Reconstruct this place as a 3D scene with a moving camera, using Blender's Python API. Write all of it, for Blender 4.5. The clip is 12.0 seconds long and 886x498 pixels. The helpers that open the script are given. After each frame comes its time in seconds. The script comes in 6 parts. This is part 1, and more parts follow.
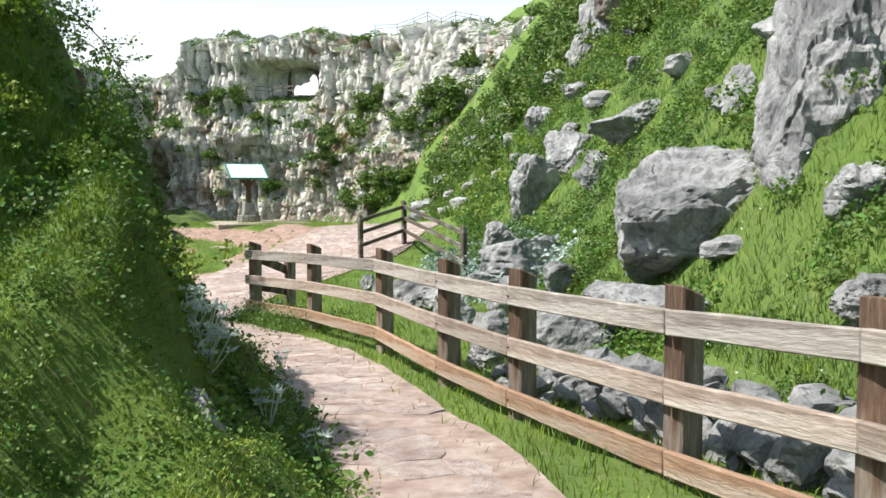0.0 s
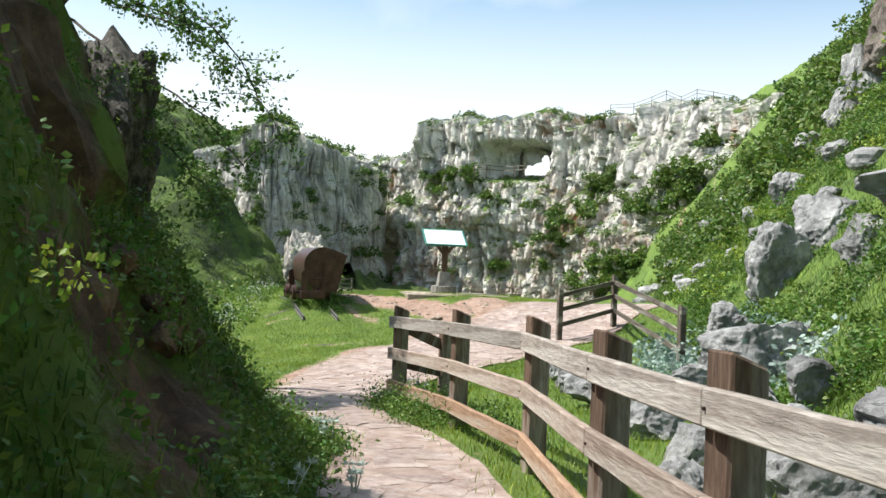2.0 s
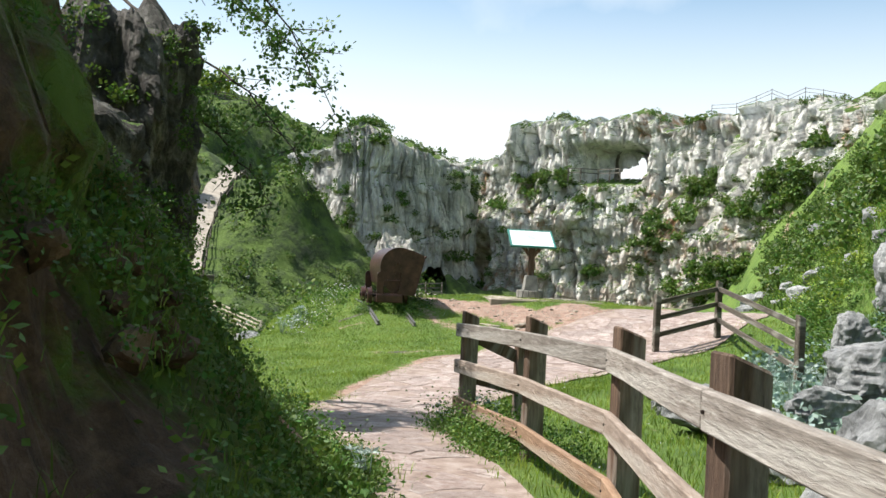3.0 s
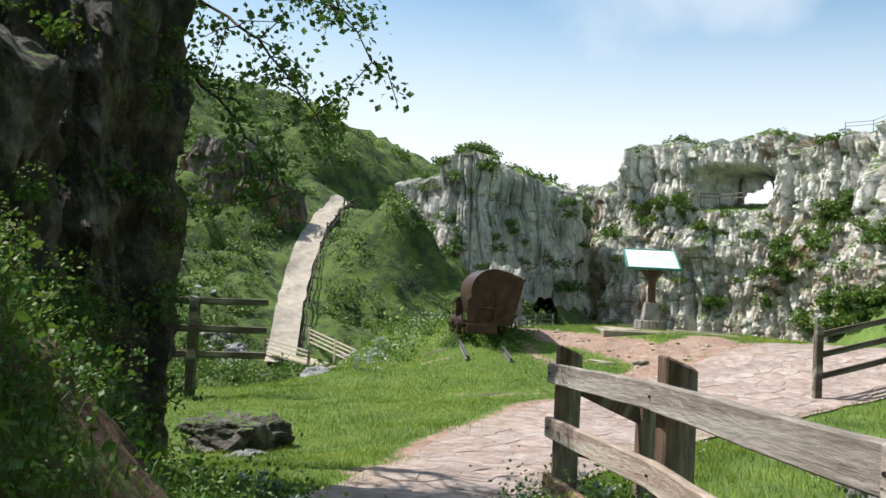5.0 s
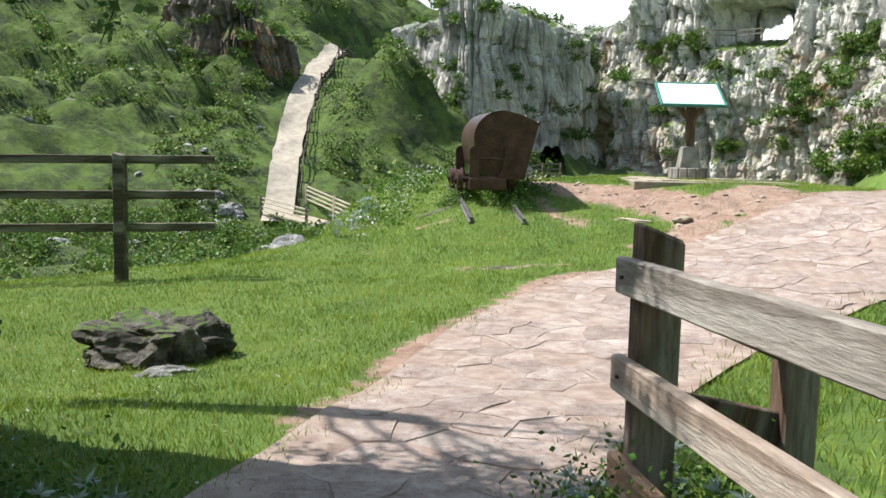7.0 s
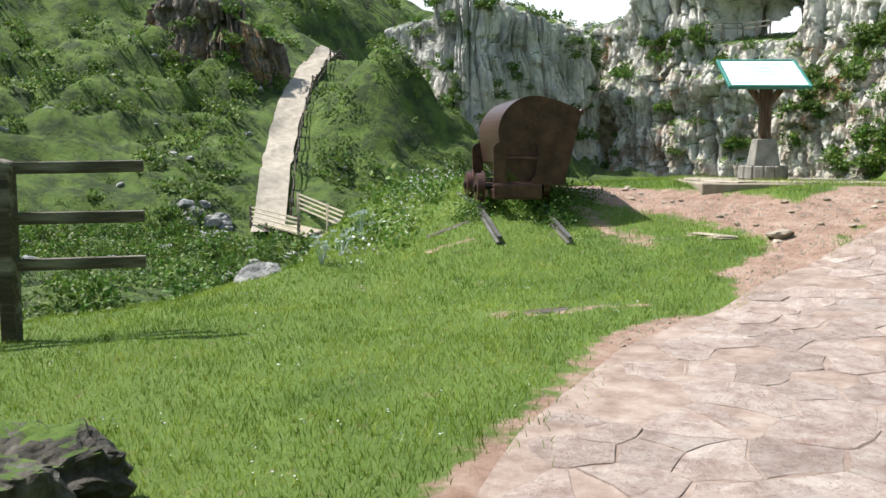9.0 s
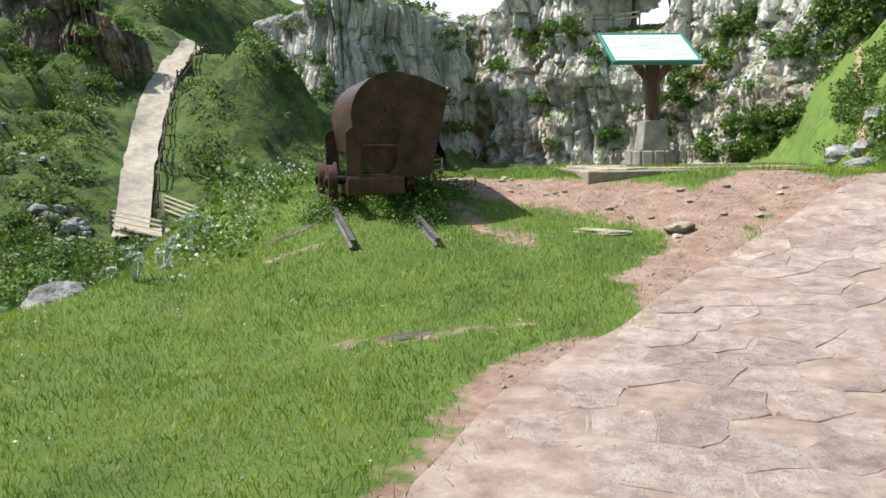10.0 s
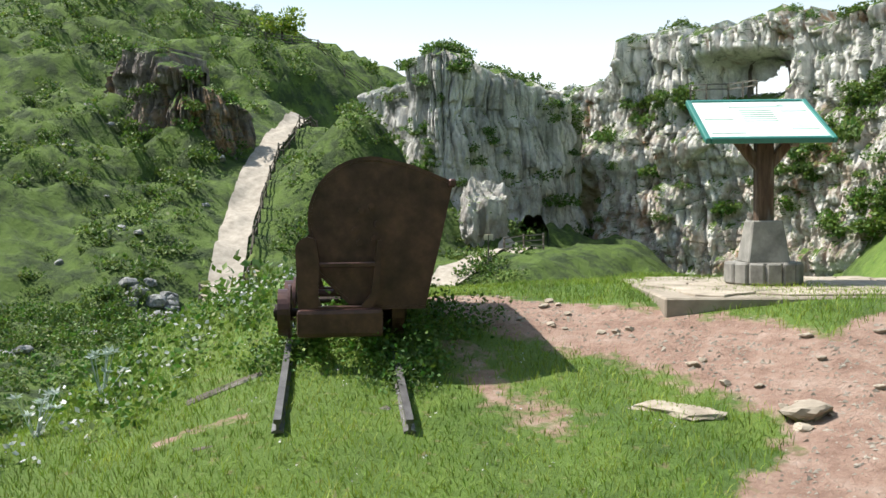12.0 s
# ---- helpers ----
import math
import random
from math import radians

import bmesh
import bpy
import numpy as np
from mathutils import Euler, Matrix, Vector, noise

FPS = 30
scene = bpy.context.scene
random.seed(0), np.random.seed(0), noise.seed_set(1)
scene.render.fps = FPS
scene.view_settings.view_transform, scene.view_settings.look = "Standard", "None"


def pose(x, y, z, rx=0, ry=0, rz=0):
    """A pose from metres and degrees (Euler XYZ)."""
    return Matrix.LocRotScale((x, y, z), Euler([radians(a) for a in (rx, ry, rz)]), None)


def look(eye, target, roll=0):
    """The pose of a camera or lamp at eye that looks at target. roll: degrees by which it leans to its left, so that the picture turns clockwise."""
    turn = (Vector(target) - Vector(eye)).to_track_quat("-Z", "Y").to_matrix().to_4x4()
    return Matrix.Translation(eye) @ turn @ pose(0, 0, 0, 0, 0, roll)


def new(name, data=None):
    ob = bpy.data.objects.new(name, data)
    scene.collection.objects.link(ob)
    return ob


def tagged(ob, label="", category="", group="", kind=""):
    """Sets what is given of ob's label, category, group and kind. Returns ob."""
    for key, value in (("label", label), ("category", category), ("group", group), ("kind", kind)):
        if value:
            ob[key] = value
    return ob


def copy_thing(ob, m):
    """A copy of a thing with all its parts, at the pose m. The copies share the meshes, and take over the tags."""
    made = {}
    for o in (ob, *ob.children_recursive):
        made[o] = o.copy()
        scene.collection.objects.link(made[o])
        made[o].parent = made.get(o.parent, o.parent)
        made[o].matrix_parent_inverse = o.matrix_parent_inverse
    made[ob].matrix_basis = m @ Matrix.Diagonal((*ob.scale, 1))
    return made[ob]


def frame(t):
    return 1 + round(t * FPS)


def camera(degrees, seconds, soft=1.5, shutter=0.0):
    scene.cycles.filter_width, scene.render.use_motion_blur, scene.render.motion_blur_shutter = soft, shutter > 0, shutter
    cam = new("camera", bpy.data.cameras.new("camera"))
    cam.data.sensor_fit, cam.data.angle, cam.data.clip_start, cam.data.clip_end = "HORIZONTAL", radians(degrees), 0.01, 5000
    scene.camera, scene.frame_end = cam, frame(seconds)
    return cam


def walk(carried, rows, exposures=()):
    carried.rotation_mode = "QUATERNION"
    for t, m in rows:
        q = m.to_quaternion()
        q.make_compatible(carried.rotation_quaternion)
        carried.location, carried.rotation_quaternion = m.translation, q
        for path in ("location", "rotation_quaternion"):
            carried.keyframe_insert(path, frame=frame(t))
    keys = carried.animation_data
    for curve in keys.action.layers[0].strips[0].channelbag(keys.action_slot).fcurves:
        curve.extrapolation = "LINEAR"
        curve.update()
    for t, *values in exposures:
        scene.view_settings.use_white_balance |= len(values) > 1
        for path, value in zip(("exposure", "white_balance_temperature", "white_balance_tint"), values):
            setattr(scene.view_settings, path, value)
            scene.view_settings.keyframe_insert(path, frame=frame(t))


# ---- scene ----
cam = camera(51.5, 12.0)
PATH = [
    (0, (1.066, -0.574, 2.268), (0.951, 1.418, 2.133), -0.1),
    (0.5, (1.177, 0.19, 2.118), (0.897, 2.17, 2.097), 1.3),
    (1, (1.291, 0.989, 2.021), (0.988, 2.966, 1.998), 1.3),
    (1.5, (1.304, 1.908, 1.978), (0.83, 3.851, 2.009), 2.1),
    (2, (1.249, 2.721, 1.927), (0.636, 4.624, 1.968), 2.4),
    (2.5, (1.116, 3.491, 1.894), (0.38, 5.351, 1.925), 2.8),
    (3, (0.962, 4.219, 1.876), (0.158, 6.049, 1.919), 3.0),
    (5, (-0.079, 7.114, 1.756), (-1.103, 8.829, 1.856), 3.0),
    (5.5, (-0.422, 7.828, 1.724), (-1.479, 9.525, 1.703), 2.4),
    (6, (-0.801, 8.548, 1.708), (-1.912, 10.203, 1.553), 2.3),
    (6.5, (-1.124, 9.147, 1.715), (-2.174, 10.834, 1.484), 1.9),
    (8.5, (-2.997, 11.741, 1.704), (-3.986, 13.469, 1.511), 1.2),
    (9, (-3.398, 12.41, 1.635), (-4.409, 14.123, 1.423), 0.3),
    (9.5, (-3.661, 13.203, 1.527), (-4.514, 14.998, 1.303), -0.5),
    (10, (-3.949, 14.065, 1.543), (-4.733, 15.891, 1.321), -0.8),
    (10.5, (-4.107, 14.907, 1.633), (-4.845, 16.759, 1.468), -1.6),
    (11, (-4.24, 15.701, 1.705), (-5.058, 17.523, 1.595), -1.7),
    (11.5, (-4.336, 16.471, 1.779), (-5.222, 18.261, 1.673), -1.7),
    (12, (-4.456, 17.211, 1.873), (-5.459, 18.94, 1.804), -0.4),
]
walk(cam, [(t, look(eye, target, roll)) for t, eye, target, roll in PATH], [(0.0, 0.80), (3.0, 0.72), (5.0, 0.60), (6.5, 0.80), (9.0, 0.77), (10.5, 0.63), (11.5, 0.61), (12.0, 0.76)])

# ---- world and sun ----
SUN_TO = Vector((-0.955, -0.28, 0.0)).normalized()
SUN_EL = radians(57)
world = bpy.data.worlds.new("world")
scene.world = world
world.use_nodes = True
wn = world.node_tree.nodes
sky = wn.new("ShaderNodeTexSky")
sky.sky_type = "NISHITA"
sky.sun_disc = False
sky.sun_elevation = SUN_EL
sky.sun_rotation = math.atan2(SUN_TO.x, SUN_TO.y)
sky.air_density, sky.dust_density, sky.ozone_density = 1.0, 1.5, 1.0
wn["Background"].inputs["Strength"].default_value = 0.10
wl = world.node_tree.links.new
w_tc, w_sep, w_noise, w_mix = wn.new("ShaderNodeTexCoord"), wn.new("ShaderNodeSeparateXYZ"), wn.new("ShaderNodeTexNoise"), wn.new("ShaderNodeMix")
w_low, w_cloud, w_max = wn.new("ShaderNodeMapRange"), wn.new("ShaderNodeMapRange"), wn.new("ShaderNodeMath")
w_mix.data_type, w_max.operation = "RGBA", "MAXIMUM"
w_noise.inputs["Scale"].default_value, w_noise.inputs["Detail"].default_value = 2.2, 7
for node, lo, hi, to in ((w_low, 0.09, 0.31, (0.95, 0.0)), (w_cloud, 0.50, 0.68, (0.0, 0.6))):
    node.inputs["From Min"].default_value, node.inputs["From Max"].default_value = lo, hi
    node.inputs["To Min"].default_value, node.inputs["To Max"].default_value = to
wl(w_tc.outputs["Generated"], w_sep.inputs[0])
wl(w_tc.outputs["Generated"], w_noise.inputs["Vector"])
wl(w_sep.outputs["Z"], w_low.inputs["Value"])
wl(w_noise.outputs["Fac"], w_cloud.inputs["Value"])
wl(w_low.outputs["Result"], w_max.inputs[0])
wl(w_cloud.outputs["Result"], w_max.inputs[1])
wl(w_max.outputs[0], w_mix.inputs[0])
w_tint = wn.new("ShaderNodeMix")
w_tint.data_type, w_tint.blend_type = "RGBA", "MULTIPLY"
w_tint.inputs[0].default_value = 1.0
w_tint.inputs[7].default_value = (1.16, 1.30, 1.22, 1)
wl(sky.outputs[0], w_tint.inputs[6])
wl(w_tint.outputs[2], w_mix.inputs[6])
w_mix.inputs[7].default_value = (8.0, 8.05, 8.05, 1)
wl(w_mix.outputs[2], wn["Background"].inputs["Color"])
sun = new("sun", bpy.data.lights.new("sun", "SUN"))
sun.data.energy, sun.data.angle, sun.data.color = 5.0, radians(0.6), (1.0, 0.95, 0.87)
to_sun = Vector((SUN_TO.x * math.cos(SUN_EL), SUN_TO.y * math.cos(SUN_EL), math.sin(SUN_EL)))
sun.matrix_world = look(to_sun * 80, (0, 0, 0))


# ---- noise ----
def hash3(ix, iy, iz, seed):
    h = (ix.astype(np.int64) * 374761393 + iy.astype(np.int64) * 668265263 + iz.astype(np.int64) * 2147483647 + seed * 974634721) & 0xFFFFFFFF
    h = ((h ^ (h >> 13)) * 1274126177) & 0xFFFFFFFF
    h = ((h ^ (h >> 16)) * 1246822519) & 0xFFFFFFFF
    return ((h ^ (h >> 15)) & 0xFFFFFF) / float(0xFFFFFF)


def vnoise(x, y, z=0.0, seed=0):
    """Smooth value noise in -1 .. 1."""
    x, y, z = np.broadcast_arrays(np.asarray(x, float), np.asarray(y, float), np.asarray(z, float))
    fx, fy, fz = np.floor(x), np.floor(y), np.floor(z)
    u, v, w = x - fx, y - fy, z - fz
    u, v, w = u * u * (3 - 2 * u), v * v * (3 - 2 * v), w * w * (3 - 2 * w)
    out = 0.0
    for a in (0, 1):
        for b in (0, 1):
            for c in (0, 1):
                k = (u if a else 1 - u) * (v if b else 1 - v) * (w if c else 1 - w)
                out = out + k * hash3(fx + a, fy + b, fz + c, seed)
    return out * 2 - 1


def fbm(x, y, z=0.0, seed=0, octaves=4, rough=0.5):
    out, amp = 0.0, 1.0
    for k in range(octaves):
        out = out + amp * vnoise(x * 2.03**k, y * 2.03**k, z * 2.03**k, seed + k)
        amp *= rough
    return out


def ridged(x, y, z=0.0, seed=0, octaves=4):
    out, amp = 0.0, 1.0
    for k in range(octaves):
        out = out + amp * (1 - 2 * np.abs(vnoise(x * 2.1**k, y * 2.1**k, z * 2.1**k, seed + k)))
        amp *= 0.5
    return out


def step01(a, b, x):
    t = np.clip((x - a) / (b - a), 0, 1)
    return t * t * (3 - 2 * t)


def soft(d, w=0.5):
    """0 below 0, d above, rounded over w."""
    return 0.5 * (d + np.sqrt(d * d + w * w)) - 0.0


# ---- the lie of the land ----
BASE_Y = [(-30, 1.4), (-6, 0.98), (0, 0.82), (4, 0.61), (6, 0.51), (10, 0.35), (13, 0.23), (15, 0.19), (17.5, 0.22), (19.5, 0.31), (21.7, 0.52), (22.6, 0.70), (23.6, 0.97), (24.3, 1.06), (28, 1.10), (40, 0.3), (60, -1.0), (80, -2.4), (120, -3.0)]
FOOT_RIGHT = [(-30, 6.5), (-6, 5.2), (2, 4.2), (5, 3.4), (8, 2.9), (11.5, 2.1), (15, 1.7), (20, 1.0), (25, 0.6), (40, -1.5), (65, -6.0), (90, -14.0)]
PATH_LEFT = [(-30, 0.2), (-6, 0.55), (0, 0.6), (3.8, 0.42), (5.9, -0.22), (6.6, -0.6), (8.7, -1.45), (10.2, -1.95), (11.2, -3.1), (11.9, -4.0), (13.0, -4.38), (14.9, -4.95), (16.6, -5.33), (18.4, -5.45), (19.4, -5.25), (21.4, -4.85), (22.5, -4.5), (24.3, -3.7), (26.5, -2.9)]
PATH_RIGHT = [(-30, 3.0), (-6, 3.2), (0, 2.6), (4.1, 1.35), (5.1, 1.08), (8.3, -0.05), (9.5, -0.6), (11.0, -1.5), (11.8, -2.2), (13.1, -2.9), (14.3, -3.1), (16.0, -3.0), (17.2, -2.95), (19.4, -2.4), (22.0, -1.3), (24.5, -0.6), (26.5, -0.6)]
LAWN_EDGE = [(8, -16), (14, -13), (16, -11.4), (19, -10.1), (21.5, -9.9), (24.5, -11.1), (28, -12.0), (32, -13)]


HILL_PATH = [(-41.7, 55.8), (-43.9, 58.8), (-46.4, 62.1), (-51.0, 68.5), (-55.2, 75.4), (-59.5, 84.0), (-62.3, 91.0), (-61.5, 97.0)]


def near_line(x, y, pts):
    best = np.full(np.shape(x), 1e9)
    for (ax, ay), (bx, by) in zip(pts[:-1], pts[1:]):
        dx, dy = bx - ax, by - ay
        t = np.clip(((x - ax) * dx + (y - ay) * dy) / (dx * dx + dy * dy), 0, 1)
        best = np.minimum(best, np.hypot(x - ax - t * dx, y - ay - t * dy))
    return best


def line_at(table, y):
    a = np.array(table, float)
    return np.interp(y, a[:, 0], a[:, 1])


def bank_part(x, y):
    y_end = 10.35 + 0.52 * np.clip(-2.5 - x, 0, 2.2) + 0.12 * np.clip(-4.7 - x, 0, 30)
    return (1 - step01(y_end - 1.0, y_end + 0.2, y)) * step01(0.25, -0.15, x - line_at(PATH_LEFT, y))


def height(x, y, rough=True):
    x, y = np.broadcast_arrays(np.asarray(x, float), np.asarray(y, float))
    base = line_at(BASE_Y, y)
    z = base - 0.035 * np.clip(-5.5 - x, 0, 6) * step01(26, 18, y)
    b = bank_part(x, y)
    far = np.maximum((1 - step01(-7.0, -5.0, x)) * step01(28.5, 37, y), (1 - step01(-8.8, -7.6, x)) * step01(25.8, 34, y))
    drop = step01(0.0, 6.0, line_at(LAWN_EDGE, y) - x) * (1 - b)
    drop = np.maximum(drop, far)
    z = z - 0.26 * np.exp(-(((x + 7.4) / 2.2) ** 2 + ((y - 14.6) / 1.9) ** 2))
    z = z + 0.30 * np.exp(-(((x + 8.6) / 0.85) ** 2 + ((y - 22.9) / 1.1) ** 2))
    z = z + 0.19 * np.exp(-(((x + 7.9) / 1.0) ** 2 + ((y - 21.6) / 0.9) ** 2))
    z = z + 0.14 * np.exp(-(((x + 6.1) / 2.5) ** 4 + ((y - 25.7) / 1.7) ** 4))
    z = z * (1 - drop) + drop * (-3.6)
    z = z + 3.1 * step01(59, 81, y) * np.exp(-(((x + 33) / 6.5) ** 4)) * step01(97, 90, y)
    # the bank beside the path
    d = line_at(PATH_LEFT, np.minimum(y, 11.2)) - 0.12 - x
    k = np.interp(y, [0, 2, 3.5, 5, 6.5, 7.8, 9.2, 10.5], [0.30, 0.46, 0.9, 1.2, 1.35, 1.3, 0.66, 0.48])
    lift = np.interp(y, [0, 3.4, 5.0, 9.0, 10.0], [0.0, 0.0, 0.6, 0.6, 0.0])
    gentle = np.minimum(k * np.clip(d, 0, None), 0.9 + 0.72 * np.clip(d, 0, None))
    sharp = k * np.clip(d, 0, None) + 0.5 * np.clip(d - 0.9, 0, None)
    rise = gentle + (sharp - gentle) * np.clip(lift / 0.6, 0, 1)
    rise = 0.85 * soft(rise - 4.6, 1.0) * -1 + rise
    ledge = 0.17 * np.sin(5.6 * rise + 2.4 * vnoise(x * 0.8, y * 0.8, 0, 67)) * step01(0.15, 0.6, rise) * step01(9.0, 6.0, y)
    z = z + b * (np.clip(rise, 0, None) + ledge)
    # the slope behind the fence
    d = x - line_at(FOOT_RIGHT, y)
    up = 1.35 * soft(d, 0.7)
    cap = 15 + 0.10 * np.clip(y, 0, 60)
    up = np.where(up > cap, cap + 0.25 * (up - cap), up)
    z = z + up
    # the hill beyond the ravine
    u = -0.85 * x + 0.53 * y
    hill = -4.9 + 0.49 * soft(u - 63, 5) - 0.4 * soft(y - 110, 8)
    hill = hill - 1.5 * soft(x + 72, 6) * step01(86, 100, y)
    hill = np.where(hill > 29, 29 + 0.15 * (hill - 29), hill)
    z = np.maximum(z, np.where(u > 45, hill, -50))
    z = z + 7.0 * np.exp(-(((x + 46) / 4.0) ** 2 + ((y - 76) / 5.0) ** 2))
    z = z - 1.6 * np.exp(-(((x + 39.5) / 3.2) ** 2 + ((y - 53.5) / 2.6) ** 2))
    if rough:
        flat = step01(-0.2, 0.3, x - line_at(PATH_LEFT, y)) * step01(-0.2, 0.3, line_at(PATH_RIGHT, y) - x)
        steep = b * step01(0, 1.0, line_at(PATH_LEFT, y) - x) + step01(0.2, 2.0, x - line_at(FOOT_RIGHT, y)) + step01(56, 75, u)
        z = z + (0.03 + 0.10 * np.clip(steep, 0, 1)) * fbm(x * 1.3, y * 1.3, 0, 3) * (1 - flat)
        z = z + b * step01(0.3, 1.2, line_at(PATH_LEFT, y) - x) * 0.27 * fbm(x * 1.5, y * 1.5, 0, 61, 3)
        z = z + drop * step01(10, 18, -x) * 0.5 * fbm(x * 0.3, y * 0.3, 0, 63, 3)
        z = z + np.clip(steep, 0, 1) * (0.22 * fbm(x * 0.45, y * 0.45, 0, 9, 3)) + step01(64, 84, u) * (1.3 * fbm(x * 0.12, y * 0.12, 0, 12, 4) + 0.8 * ridged(x * 0.22 + z * 0.1, y * 0.22, z * 0.35, 14, 3) + 0.42 * ridged(x * 0.34 + y * 0.2, y * 0.34 - x * 0.2, z * 0.5, 15, 3) + 0.55 * np.sin(2.2 * z + 2.5 * vnoise(x * 0.2, y * 0.2, 0, 16))) * step01(1.5, 6.0, near_line(x, y, HILL_PATH)) * step01(1.0, 9.0, near_line(x, y, [(-59, 90), (-49, 80), (-46, 74)]))
        z = z + step01(20, 30, y) * step01(1.0, 3.5, x - line_at(FOOT_RIGHT, y)) * step01(75, 60, y) * 0.75 * fbm(x * 0.21, y * 0.17, 0, 65, 3)
    return z


def ground_z(x, y):
    return float(height(np.array([x]), np.array([y]))[0])


# ---- materials ----
class Nodes:
    """A short way to write a node material."""

    def __init__(self, name, rough=0.9, metal=0.0):
        self.m = bpy.data.materials.new(name)
        self.m.use_nodes = True
        self.t = self.m.node_tree
        self.bs = self.t.nodes["Principled BSDF"]
        self.bs.inputs["Roughness"].default_value = rough
        self.bs.inputs["Metallic"].default_value = metal
        self.geo = self.t.nodes.new("ShaderNodeNewGeometry")
        self.at = self.geo.outputs["Position"]

    def link(self, a, b):
        self.t.links.new(a, b)

    def add(self, kind, **sets):
        n = self.t.nodes.new("ShaderNode" + kind)
        for k, v in sets.items():
            n.inputs[k.replace("_", " ")].default_value = v
        return n

    def local(self, stretch):
        tc, mp = self.add("TexCoord"), self.add("Mapping")
        mp.inputs["Scale"].default_value = stretch
        self.link(tc.outputs["Object"], mp.inputs["Vector"])
        self.at = mp.outputs["Vector"]
        return self

    def squeeze(self, scale):
        mp = self.add("Mapping")
        mp.inputs["Scale"].default_value = scale
        self.link(self.geo.outputs["Position"], mp.inputs["Vector"])
        return mp.outputs["Vector"]

    def noise(self, scale, detail=8.0, rough=0.62, at=None):
        n = self.add("TexNoise", Scale=scale, Detail=detail, Roughness=rough)
        self.link(at or self.at, n.inputs["Vector"])
        return n.outputs["Fac"]

    def ramp(self, fac, colours, lo=0.3, hi=0.7):
        rp = self.add("ValToRGB")
        el = rp.color_ramp.elements
        while len(el) < len(colours):
            el.new(0.5)
        for k, c in enumerate(colours):
            el[k].position = lo + (hi - lo) * k / max(1, len(colours) - 1)
            el[k].color = (*c, 1)
        self.link(fac, rp.inputs["Fac"])
        return rp.outputs["Color"]

    def span(self, value, lo, hi, to=(0.0, 1.0)):
        mr = self.add("MapRange")
        for k, v in (("From Min", lo), ("From Max", hi), ("To Min", to[0]), ("To Max", to[1])):
            mr.inputs[k].default_value = v
        self.link(value, mr.inputs["Value"])
        return mr.outputs["Result"]

    def mix(self, fac, a, b):
        mx = self.t.nodes.new("ShaderNodeMix")
        mx.data_type = "RGBA"
        self.link(fac, mx.inputs[0])
        for k, c in ((6, a), (7, b)):
            if isinstance(c, tuple):
                mx.inputs[k].default_value = (*c, 1)
            else:
                self.link(c, mx.inputs[k])
        return mx.outputs[2]

    def math(self, op, a, b):
        n = self.t.nodes.new("ShaderNodeMath")
        n.operation = op
        for k, c in ((0, a), (1, b)):
            if isinstance(c, (int, float)):
                n.inputs[k].default_value = c
            else:
                self.link(c, n.inputs[k])
        return n.outputs[0]

    def vary(self, col, amount, island=False, hue=0.0):
        rnd = self.geo.outputs["Random Per Island"] if island else self.add("ObjectInfo").outputs["Random"]
        hs = self.add("HueSaturation")
        self.link(self.span(rnd, 0, 1, (1 - amount, 1 + amount)), hs.inputs["Value"])
        if hue:
            other = self.math("FRACT", self.math("MULTIPLY", rnd, 7.31), 0.0)
            self.link(self.span(other, 0, 1, (0.5 - hue, 0.5 + hue)), hs.inputs["Hue"])
        self.link(col, hs.inputs["Color"])
        return hs.outputs["Color"]

    def up(self):
        sp = self.add("SeparateXYZ")
        self.link(self.geo.outputs["Normal"], sp.inputs[0])
        return sp.outputs["Z"]

    def attr(self, name):
        n = self.add("Attribute")
        n.attribute_name = name
        return n.outputs["Fac"]

    def done(self, col, height=None, strength=0.4, distance=0.03):
        self.link(col, self.bs.inputs["Base Color"])
        if height is not None:
            bp = self.add("Bump", Strength=strength, Distance=distance)
            self.link(height, bp.inputs["Height"])
            self.link(bp.outputs["Normal"], self.bs.inputs["Normal"])
        return self.m


G_DARK, G_MID, G_LIGHT = (0.035, 0.075, 0.010), (0.085, 0.155, 0.020), (0.155, 0.235, 0.035)


